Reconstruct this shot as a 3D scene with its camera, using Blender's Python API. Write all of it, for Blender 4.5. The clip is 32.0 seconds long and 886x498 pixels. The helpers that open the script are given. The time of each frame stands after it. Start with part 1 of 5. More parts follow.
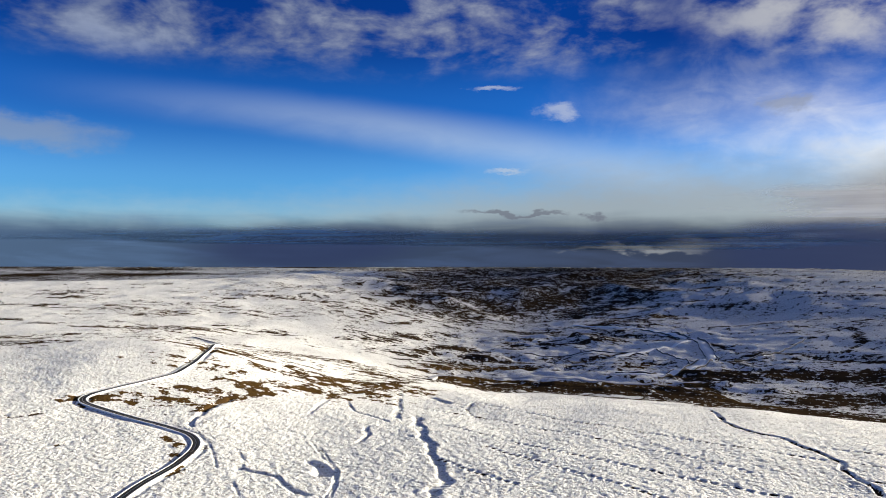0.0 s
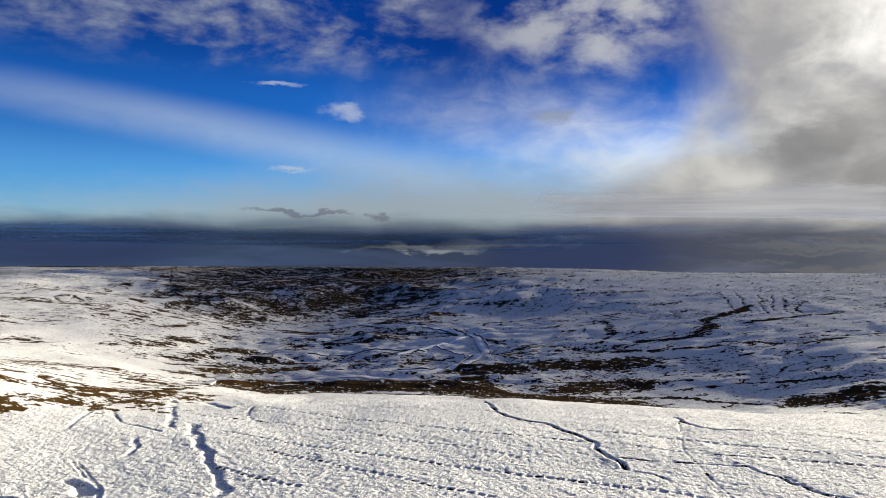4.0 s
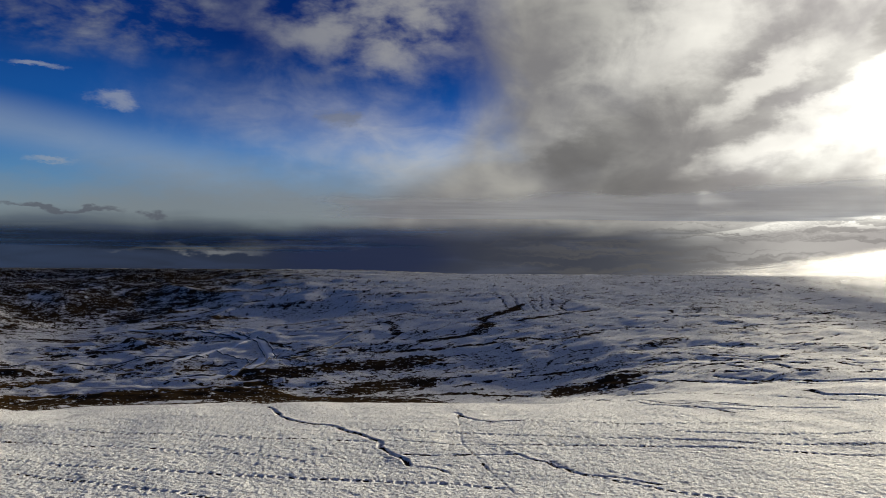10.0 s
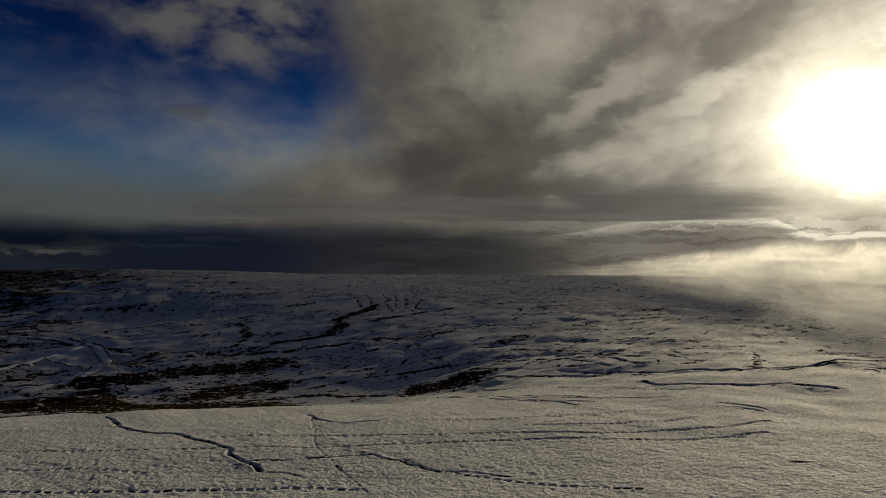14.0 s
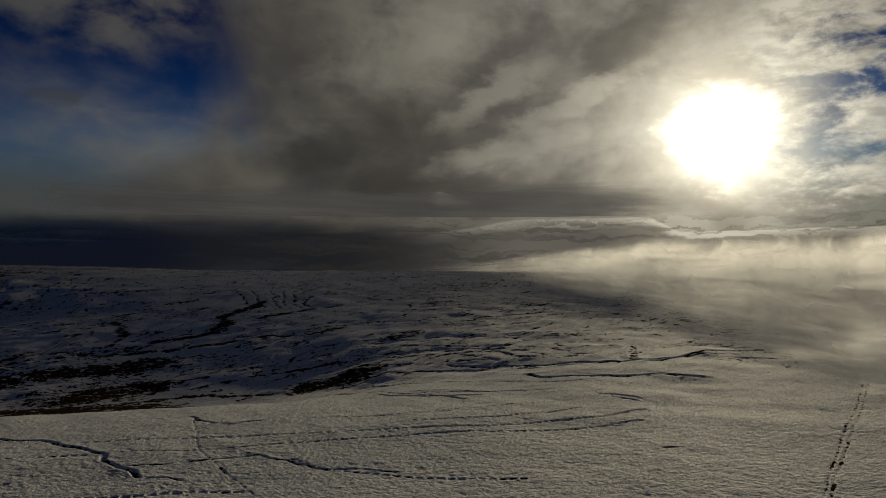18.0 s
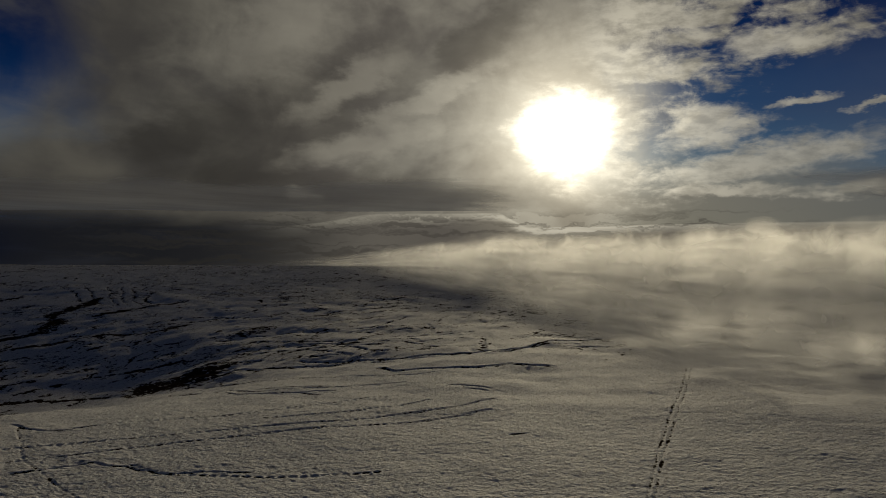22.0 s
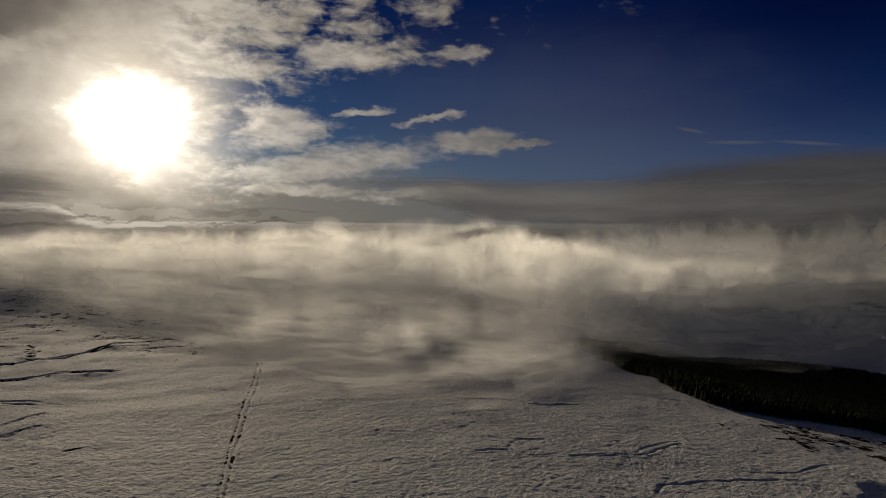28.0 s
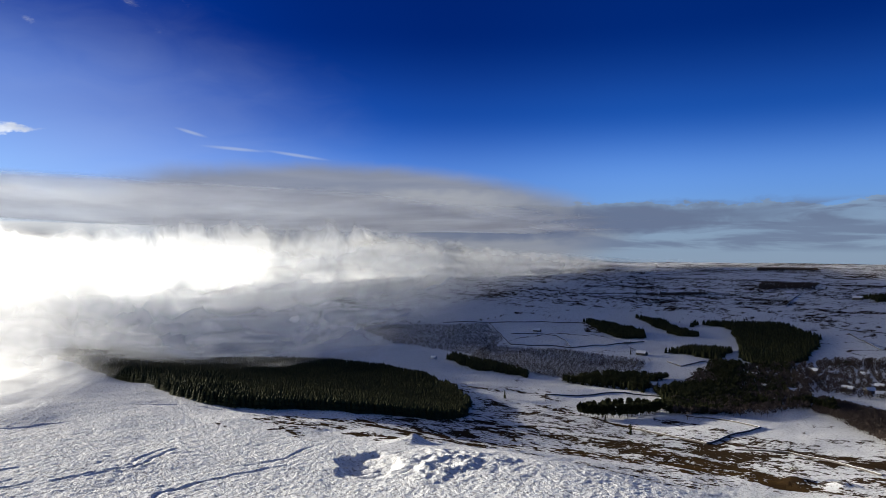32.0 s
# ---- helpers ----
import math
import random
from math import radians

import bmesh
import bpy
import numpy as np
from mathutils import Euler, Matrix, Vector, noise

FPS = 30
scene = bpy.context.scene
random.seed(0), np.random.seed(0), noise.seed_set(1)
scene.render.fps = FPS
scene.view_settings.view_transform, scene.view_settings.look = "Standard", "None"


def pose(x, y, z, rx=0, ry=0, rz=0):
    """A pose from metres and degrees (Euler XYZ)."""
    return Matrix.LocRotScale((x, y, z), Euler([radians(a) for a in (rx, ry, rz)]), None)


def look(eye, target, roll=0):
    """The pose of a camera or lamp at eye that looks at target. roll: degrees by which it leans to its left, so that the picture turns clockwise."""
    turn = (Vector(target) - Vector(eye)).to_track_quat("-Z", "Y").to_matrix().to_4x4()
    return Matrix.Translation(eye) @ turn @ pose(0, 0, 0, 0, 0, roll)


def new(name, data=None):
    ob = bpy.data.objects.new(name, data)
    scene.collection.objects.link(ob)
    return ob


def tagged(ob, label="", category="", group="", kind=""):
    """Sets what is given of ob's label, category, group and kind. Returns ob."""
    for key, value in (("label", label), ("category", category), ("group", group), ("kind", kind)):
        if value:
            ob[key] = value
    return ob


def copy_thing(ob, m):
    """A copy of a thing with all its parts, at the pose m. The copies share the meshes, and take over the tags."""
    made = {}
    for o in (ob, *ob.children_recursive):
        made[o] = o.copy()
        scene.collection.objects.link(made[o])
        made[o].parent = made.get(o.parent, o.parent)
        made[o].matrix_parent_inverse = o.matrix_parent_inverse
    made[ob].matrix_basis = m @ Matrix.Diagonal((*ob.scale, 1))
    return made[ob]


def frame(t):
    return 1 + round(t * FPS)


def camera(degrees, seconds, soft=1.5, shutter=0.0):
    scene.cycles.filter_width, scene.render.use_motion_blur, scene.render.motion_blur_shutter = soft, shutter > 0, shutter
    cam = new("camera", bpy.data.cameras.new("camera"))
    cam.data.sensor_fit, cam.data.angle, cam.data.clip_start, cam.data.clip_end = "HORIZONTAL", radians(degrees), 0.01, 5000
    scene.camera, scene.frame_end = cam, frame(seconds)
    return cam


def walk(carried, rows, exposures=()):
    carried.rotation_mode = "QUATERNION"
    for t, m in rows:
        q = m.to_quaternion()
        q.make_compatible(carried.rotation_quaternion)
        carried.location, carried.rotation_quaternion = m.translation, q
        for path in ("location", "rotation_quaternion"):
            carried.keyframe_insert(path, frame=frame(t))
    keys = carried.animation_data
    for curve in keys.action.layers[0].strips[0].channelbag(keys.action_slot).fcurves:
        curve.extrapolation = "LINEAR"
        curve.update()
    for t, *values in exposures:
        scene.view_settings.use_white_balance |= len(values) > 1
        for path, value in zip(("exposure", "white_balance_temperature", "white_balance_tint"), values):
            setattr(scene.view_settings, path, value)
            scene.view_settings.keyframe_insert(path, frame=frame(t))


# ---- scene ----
# ---- camera: it hangs still, a hundred metres over the moor, and turns to the right ----
cam = camera(62.19, 32.0, soft=0.9)
EYE = (0.2, 0.3, 100.0)
# seconds, heading (degrees to the left), upward tilt, lean
ROWS = [
    (0, 22.62, 1.38, -0.18),
    (0.5, 18.75, 1.37, -0.19),
    (1, 15.88, 1.37, -0.20),
    (1.5, 13.22, 1.36, -0.21),
    (2, 10.88, 1.36, -0.22),
    (2.5, 9.40, 1.39, -0.24),
    (4.5, 4.42, 1.43, -0.28),
    (5, 2.65, 1.48, -0.30),
    (5.5, 1.22, 1.50, -0.29),
    (6, -0.00, 1.51, -0.29),
    (6.5, -1.29, 1.52, -0.29),
    (7, -2.77, 1.53, -0.28),
    (7.5, -4.48, 1.55, -0.28),
    (8, -6.08, 1.57, -0.27),
    (8.5, -7.43, 1.58, -0.27),
    (9, -8.50, 1.59, -0.28),
    (9.5, -9.49, 1.60, -0.29),
    (10, -10.59, 1.61, -0.31),
    (10.5, -12.04, 1.63, -0.32),
    (11, -13.59, 1.66, -0.34),
    (11.5, -15.00, 1.68, -0.34),
    (12, -16.43, 1.70, -0.33),
    (12.5, -17.80, 1.71, -0.31),
    (13, -19.33, 1.72, -0.28),
    (13.5, -20.57, 1.71, -0.26),
    (14, -21.86, 1.68, -0.25),
    (14.5, -23.13, 1.63, -0.26),
    (16.5, -27.91, 1.57, -0.27),
    (17, -28.69, 1.51, -0.28),
    (17.5, -29.39, 1.46, -0.30),
    (18, -30.41, 1.42, -0.30),
    (18.5, -31.65, 1.37, -0.29),
    (19, -32.83, 1.33, -0.29),
    (19.5, -33.94, 1.28, -0.30),
    (20, -35.03, 1.23, -0.32),
    (20.5, -36.28, 1.18, -0.33),
    (21, -37.69, 1.14, -0.33),
    (21.5, -39.67, 1.09, -0.32),
    (22, -41.75, 1.04, -0.30),
    (22.5, -43.77, 0.99, -0.28),
    (23, -45.79, 0.93, -0.26),
    (23.5, -47.86, 0.87, -0.25),
    (24, -49.98, 0.82, -0.25),
    (24.5, -52.13, 0.81, -0.28),
    (26.5, -62.22, 0.85, -0.33),
    (27, -65.61, 0.88, -0.33),
    (27.5, -69.54, 0.90, -0.30),
    (28, -74.16, 0.94, -0.29),
    (28.5, -79.65, 1.01, -0.29),
    (29, -85.12, 1.09, -0.30),
    (29.5, -91.03, 1.19, -0.29),
    (30, -96.22, 1.29, -0.27),
    (30.5, -100.05, 1.35, -0.24),
    (31, -103.36, 1.35, -0.22),
    (31.5, -107.12, 1.32, -0.21),
    (32, -111.85, 1.28, -0.18),
]
# seconds, stops, white balance and tint of the camera's own automatic exposure
EXPOSURES = [
    (0, 1.63, 6750, 6), (5, 1.48, 6700, 6), (7, 1.25, 6550, 6), (8, 1.15, 6650, 6), (10, 0.77, 6800, 6), (11.5, 0.25, 7100, 5), (13, -0.50, 7700, 4), (14.5, -0.85, 7900, 4),
    (17, -1.20, 7800, 4), (19, -1.45, 7700, 3), (22, -1.56, 7750, 4), (24.5, -1.64, 7700, 5), (27, -1.65, 8000, 12), (28, -1.40, 7600, 11), (29, -0.78, 6600, 9), (30, 0.12, 6300, 9), (31, 0.7, 6250, 9),
    (32, 1.12, 6150, 9),
]
walk(cam, [(t, pose(*EYE, 90 + tilt, lean, turn)) for t, turn, tilt, lean in ROWS], EXPOSURES)

# ---- sun and sky ----
SUN_BEARING, SUN_HEIGHT = 51.2, 9.6   # degrees clockwise from the y axis, degrees up


def toward(bearing, height):
    b, h = radians(bearing), radians(height)
    return Vector((math.sin(b) * math.cos(h), math.cos(b) * math.cos(h), math.sin(h)))


SUN_WAY = toward(SUN_BEARING, SUN_HEIGHT)
sun_data = bpy.data.lights.new("sun", "SUN")
sun_data.energy, sun_data.angle, sun_data.color = 5.0, radians(0.6), (1.0, 0.9, 0.73)
sun = new("sun", sun_data)
sun.matrix_world = look(SUN_WAY * 4000, (0, 0, 0))


class Graph:
    """Short names for shader nodes: every call makes a node and gives its first output."""

    def __init__(self, tree):
        self.tree = tree
        tree.nodes.clear()

    def node(self, kind, **settings):
        n = self.tree.nodes.new(kind)
        for key, value in settings.items():
            setattr(n, key, value)
        return n

    def link(self, value, socket):
        if isinstance(value, bpy.types.NodeSocket):
            self.tree.links.new(value, socket)
        elif value is not None:
            socket.default_value = value

    def math(self, op, a, b=None, c=None, clamp=False):
        n = self.node("ShaderNodeMath", operation=op, use_clamp=clamp)
        for value, socket in zip((a, b, c), n.inputs):
            self.link(value, socket)
        return n.outputs[0]

    def step(self, x, low, high):
        """0 below low, 1 above high, smooth between; low may lie above high."""
        n = self.node("ShaderNodeMapRange", interpolation_type="SMOOTHSTEP")
        if not isinstance(low, bpy.types.NodeSocket) and low > high:
            low, high, a, b = high, low, 1.0, 0.0
        else:
            a, b = 0.0, 1.0
        for value, socket in zip((x, low, high, a, b), n.inputs[:5]):
            self.link(value, socket)
        return n.outputs[0]

    def mul(self, *values):
        out = values[0]
        for v in values[1:]:
            out = self.math("MULTIPLY", out, v)
        return out

    def add(self, *values):
        out = values[0]
        for v in values[1:]:
            out = self.math("ADD", out, v)
        return out

    def most(self, *values):
        out = values[0]
        for v in values[1:]:
            out = self.math("MAXIMUM", out, v)
        return out

    def noise(self, where, scale, detail=4, rough=0.55, warp=0.0):
        n = self.node("ShaderNodeTexNoise")
        n.inputs["Scale"].default_value, n.inputs["Detail"].default_value = scale, detail
        n.inputs["Roughness"].default_value, n.inputs["Distortion"].default_value = rough, warp
        self.link(where, n.inputs["Vector"])
        return n.outputs[0]

    def vector(self, x, y, z=0.0):
        n = self.node("ShaderNodeCombineXYZ")
        for value, socket in zip((x, y, z), n.inputs):
            self.link(value, socket)
        return n.outputs[0]

    def mix(self, amount, a, b):
        n = self.node("ShaderNodeMix", data_type="RGBA")
        for value, socket in ((amount, n.inputs[0]), (a, n.inputs[6]), (b, n.inputs[7])):
            self.link((*value, 1.0) if isinstance(value, tuple) else value, socket)
        return n.outputs[2]

    def attribute(self, name):
        return self.node("ShaderNodeAttribute", attribute_name=name).outputs["Fac"]

    def scaled(self, where, x, y, z):
        n = self.node("ShaderNodeMapping")
        n.inputs["Scale"].default_value = (x, y, z)
        self.link(where, n.inputs["Vector"])
        return n.outputs[0]


world = bpy.data.worlds.new("sky")
world.use_nodes = True
scene.world = world
g = Graph(world.node_tree)
sky = g.node("ShaderNodeTexSky", sky_type="NISHITA", sun_disc=False, sun_elevation=radians(SUN_HEIGHT), sun_rotation=radians(SUN_BEARING),
             altitude=600.0, air_density=1.0, dust_density=0.3, ozone_density=3.0)
way = g.node("ShaderNodeTexCoord").outputs["Generated"]
split = g.node("ShaderNodeSeparateXYZ")
g.link(way, split.inputs[0])
dx, dy, dz = split.outputs
BEAR = g.mul(g.math("ARCTAN2", dx, dy), 57.2958)      # degrees clockwise from the y axis
HIGH = g.mul(g.math("ARCSINE", dz), 57.2958)          # degrees above the level
PANE = g.vector(g.mul(BEAR, 0.1), g.mul(HIGH, 0.1))
FLAT = g.vector(g.mul(BEAR, 0.04), g.mul(HIGH, 0.35))                      # long level streaks
billow = g.noise(PANE, 2.2, 6, 0.6, 0.4)
large = g.noise(PANE, 0.9, 5, 0.55, 0.6)
crumbs = g.noise(g.scaled(PANE, 1, 2.1, 1), 4.2, 6, 0.62, 0.3)
streaks = g.noise(FLAT, 2.6, 5, 0.55, 0.5)
cirrus = g.noise(g.scaled(PANE, 1, 2.6, 1), 2.0, 5, 0.55, 0.6)
sun_dot = g.node("ShaderNodeVectorMath", operation="DOT_PRODUCT")
g.link(way, sun_dot.inputs[0])
sun_dot.inputs[1].default_value = SUN_WAY
warp_one = g.noise(g.scaled(PANE, 1, 1.6, 1), 1.7, 5, 0.62)
warp_two = g.noise(g.scaled(PANE, 1.1, 2.4, 1.3), 2.3, 5, 0.62)
BEAR_W = g.add(BEAR, g.mul(g.add(warp_one, -0.5), 9.0))       # the same with a drift, for ragged outlines
HIGH_W = g.add(HIGH, g.mul(g.add(warp_two, -0.5), 2.6))
FROM_SUN = g.mul(g.math("ARCCOSINE", g.math("MINIMUM", sun_dot.outputs["Value"], 1.0)), 57.2958)


def ellipse(bearing, height, half_width, half_height, tilt=0.0, soft=0.6, ragged=0.5, grain=billow):
    """How far inside an uneven ellipse of sky a direction lies, 0 to 1."""
    c, s = math.cos(radians(tilt)), math.sin(radians(tilt))
    u, v = g.add(BEAR_W if ragged > 0.25 else BEAR, -bearing), g.add(HIGH_W if ragged > 0.25 else HIGH, -height)
    a = g.mul(g.add(g.mul(u, c), g.mul(v, s)), 1 / half_width)
    b = g.mul(g.add(g.mul(v, c), g.mul(u, -s)), 1 / half_height)
    d = g.math("SQRT", g.add(g.mul(a, a), g.mul(b, b)))
    d = g.add(d, g.mul(g.add(grain, -0.5), -2.0 * ragged))
    return g.step(d, 1.0 + soft / 2, 1.0 - soft / 2)


def between(x, a, b, c, d):
    return g.mul(g.step(x, a, b), g.step(x, d, c))


def ramp(x, *stops):
    """A colour that runs through the stops (value, colour)."""
    colour = stops[0][1]
    for (a, _), (b, after) in zip(stops, stops[1:]):
        colour = g.mix(g.step(x, a, b), colour, after)
    return colour


def times(colour, amount):
    n = g.node("ShaderNodeVectorMath", operation="SCALE")
    g.link(colour, n.inputs[0])
    g.link(amount, n.inputs["Scale"])
    return n.outputs[0]


def tinted(a, b):
    n = g.node("ShaderNodeVectorMath", operation="MULTIPLY")
    g.link(a, n.inputs[0])
    g.link(b, n.inputs[1])
    return n.outputs[0]


def over(below, colour, amount):
    return g.mix(amount, below, colour)


# clear air: the deep blue of a cold, dry winter sky, paler towards the level
air = times(sky.outputs[0], 0.1)
air = tinted(air, ramp(HIGH, (0.0, (0.75, 1.3, 1.9)), (6.0, (0.62, 1.3, 2.2)), (12.0, (0.12, 0.62, 1.6)), (18.0, (0.02, 0.27, 1.0)), (60.0, (0.32, 0.6, 0.95))))
air = tinted(air, g.mix(g.step(BEAR, 60.0, 95.0), (1.0, 1.0, 1.0), (1.25, 0.8, 0.97)))
air = tinted(air, g.mix(g.mul(g.step(BEAR, 80.0, 104.0), g.step(HIGH, 7.0, 15.0)), (1.0, 1.0, 1.0), (0.64, 0.64, 0.72)))
air = tinted(air, g.mix(g.step(BEAR, 110.0, 130.0), (1.0, 1.0, 1.0), (1.5, 1.45, 1.3)))
air = tinted(air, g.mix(g.mul(between(BEAR, -16.0, -4.0, 12.0, 22.0), g.step(HIGH, 9.0, 14.0)), (1.0, 1.0, 1.0), (0.6, 0.65, 0.72)))
dome = air
near_sun = g.step(FROM_SUN, 42.0, 4.0)
white = ramp(FROM_SUN, (3.0, (7.0, 6.8, 6.4)), (14.0, (2.9, 2.83, 2.72)), (35.0, (1.1, 1.08, 1.05)), (62.0, (0.62, 0.66, 0.76)), (100.0, (0.46, 0.53, 0.68)))
grey = ramp(FROM_SUN, (3.0, (3.0, 2.8, 2.5)), (12.0, (0.88, 0.83, 0.84)), (30.0, (0.39, 0.38, 0.4)), (60.0, (0.27, 0.28, 0.33)), (100.0, (0.16, 0.2, 0.3)))

# the long streak of high cirrus
arc = g.add(12.1, g.mul(g.mul(g.add(BEAR, 49.5), g.add(BEAR, 49.5)), -0.00286))
off = g.math("ABSOLUTE", g.add(HIGH, g.mul(arc, -1.0), g.mul(g.add(cirrus, -0.5), 0.5)))
streak = g.mul(g.step(off, g.add(1.7, g.mul(g.add(BEAR, 50), 0.03)), 0.0), between(BEAR, -56, -22, -8, 4), g.add(0.7, g.mul(cirrus, 0.6)), 0.42)
dome = over(dome, (0.55, 0.66, 0.82), streak)
# fields of small high cloud
mass = g.add(g.mul(g.noise(g.scaled(PANE, 1, 2.0, 1), 1.35, 5, 0.55, 0.25), 0.8), g.mul(crumbs, 0.2))
field = g.mul(g.step(mass, 0.42, 0.62), g.step(HIGH_W, 13.9, 16.6), between(BEAR, -64, -50, -9, -4), 0.62)
dome = over(dome, g.mix(g.step(mass, 0.5, 0.72), times(white, 0.6), times(white, 0.95)), field)
field = g.mul(g.step(mass, 0.36, 0.58), ellipse(5.0, 18.6, 8.0, 3.6, 0, 1.2), 0.7)
dome = over(dome, times(white, 0.7), field)
feathers = g.mul(g.add(0.3, g.mul(g.step(g.add(g.mul(cirrus, 0.6), g.mul(large, 0.4)), 0.3, 0.78), 0.7)), ellipse(7.0, 9.3, 14.0, 2.8, -8, 1.6), 0.7)
dome = over(dome, white, feathers)
for spec in ((-13.6, 11.9, 1.3, 0.5), (-19.0, 13.6, 1.4, 0.2), (-17.5, 7.4, 1.3, 0.16)):
    dome = over(dome, white, g.mul(ellipse(*spec, 0, 1.3, 0.7, crumbs), 0.5))
dome = over(dome, (0.28, 0.31, 0.4), g.mul(ellipse(2.4, 11.6, 1.3, 0.5, -5, 1.2, 0.7, crumbs), 0.6))
dome = over(dome, (0.28, 0.34, 0.46), g.mul(ellipse(-52.5, 9.0, 4.5, 1.0, 0, 1.2), 0.6))
dome = over(dome, times(white, 0.95), g.mul(ellipse(11.0, 6.9, 7.0, 1.7, -8, 1.5, 0.4, cirrus), 0.5))
# haze over the level
haze = ramp(BEAR, (-50.0, (0.42, 0.56, 0.66)), (-8.0, (0.36, 0.38, 0.4)), (20.0, (0.46, 0.44, 0.42)), (48.0, (1.9, 1.7, 1.45)), (85.0, (0.85, 0.88, 0.95)), (120.0, (0.34, 0.46, 0.62)))
thick = g.step(HIGH_W, g.add(6.0, g.mul(g.step(BEAR, -45, -5), 3.6), g.mul(g.step(BEAR, 60, 95), -5.0)), g.add(1.5, g.mul(g.step(BEAR, -40, -5), 3.0)))
dome = over(dome, haze, g.mul(thick, 0.85))
# the broad grey sheet that the sun stands at the edge of
edge = g.add(BEAR, g.mul(g.add(large, -0.5), 14.0), g.mul(g.math("MAXIMUM", g.add(8.5, g.mul(HIGH, -1.0)), 0.0), 2.2))
cover = g.mul(g.step(edge, 9.0, 17.0), g.step(g.add(BEAR, g.mul(g.add(billow, -0.5), 10.0)), 62.0, 52.0))
plump = g.noise(g.scaled(PANE, 1, 1.5, 1), 1.5, 4, 0.5, 0.5)
folds = g.step(g.add(g.mul(large, 0.3), g.mul(plump, 0.4), g.mul(billow, 0.2), g.mul(cirrus, 0.1)), 0.4, 0.62)
dome = over(dome, g.mix(folds, grey, times(white, 0.62)), g.mul(cover, 0.97))
for spec in ((29.0, 10.5, 9.0, 4.5, 30), (31.0, 5.6, 10.0, 1.6, 0), (45.0, 17.5, 4.5, 1.6, 35), (46.5, 5.2, 4.5, 1.1, 0), (21.0, 9.0, 3.0, 1.6, 20)):
    dome = over(dome, times(grey, 0.6), g.mul(ellipse(*spec, 1.1), 0.7))
for spec in ((36.0, 9.0, 6.0, 1.0, 12), (31.0, 4.9, 1.5, 0.5, 0), (40.0, 12.5, 5.0, 0.8, 25), (29.5, 17.5, 6.5, 3.0, 30), (34.0, 13.5, 4.0, 1.2, 30)):
    dome = over(dome, white, g.mul(ellipse(*spec, 1.2), 0.4))
# broken cloud on the far side of the sun
lumps = g.noise(g.scaled(PANE, 1, 1.7, 1), 2.4, 6, 0.6, 0.3)
gaps = g.add(g.mul(crumbs, 0.25), g.mul(lumps, 0.55), g.mul(streaks, 0.2))
limit = g.add(0.44, g.mul(g.step(BEAR, 54, 86), 0.2), g.mul(g.step(HIGH, 12.5, 17.0), -0.08), g.mul(g.step(BEAR, 56, 61), g.step(HIGH, 13.0, 11.0), 0.07))
broken = g.mul(g.step(gaps, limit, g.add(limit, 0.15)), g.step(BEAR, 50, 57), g.step(BEAR, 96, 84), g.step(HIGH, 3.0, 5.0))
shade = g.step(g.noise(g.vector(g.mul(BEAR, 0.1), g.add(g.mul(HIGH, 0.21), 0.06)), 4.2, 4, 0.6), 0.35, 0.7)
dome = over(dome, g.mix(shade, times(white, 1.05), times(white, 0.55)), g.mul(broken, 0.92))
for spec in ((65.5, 7.4, 6.8, 1.3, 7), (61.5, 10.0, 3.4, 1.3, 8), (67.8, 11.6, 2.2, 0.35, 3), (72.8, 10.9, 2.3, 0.3, 10), (76.5, 9.3, 3.0, 0.7, 2), (80.5, 9.0, 2.2, 0.3, 5), (73.5, 5.3, 5.4, 0.55, 2), (81.5, 5.0, 1.4, 0.3, 4), (63.0, 5.2, 4.0, 0.5, 0), (75.0, 15.8, 2.0, 0.5, 0), (66.0, 15.5, 4.0, 1.0, 0), (88.5, 5.0, 2.0, 0.35, 6)):
    dome = over(dome, g.mix(shade, times(white, 1.35), times(white, 0.8)), g.mul(ellipse(*spec, 0.9, 0.7, crumbs), 0.78))
# a thin veil of ice cloud beyond the broken cloud
dome = over(dome, times((0.9, 1.0, 1.15), 0.9), g.mul(ellipse(80.0, 8.0, 16.0, 7.0, 0, 1.7, 0.2, cirrus), 0.3))
# thin trails in the clear part
for spec in ((96.0, 8.65, 1.6, 0.1, -3), (100.5, 8.35, 1.7, 0.1, -7), (92.8, 9.7, 0.8, 0.1, -14)):
    dome = over(dome, (0.8, 0.85, 0.92), g.mul(ellipse(*spec, 1.6, 0.2), 0.4))
# the flat cap of cloud over the far valley
dome = over(dome, g.mix(streaks, (0.26, 0.28, 0.34), (0.5, 0.5, 0.53)), g.mul(ellipse(106.0, 3.6, 19.0, 3.9, -3, 0.35, 0.12), 0.9))
dome = over(dome, (0.62, 0.62, 0.62), g.mul(ellipse(110.0, 4.9, 7.0, 0.9, 0, 1.2, 0.3), 0.55))
dome = over(dome, (0.17, 0.21, 0.33), g.mul(ellipse(122.0, 3.3, 16.0, 1.0, 2, 1.0, 0.3, streaks), 0.85))
bars = g.mul(g.step(streaks, 0.46, 0.6), between(HIGH, 0.8, 1.6, 4.2, 5.0), g.step(BEAR, 116, 126))
dome = over(dome, (0.2, 0.25, 0.38), g.mul(bars, 0.75))
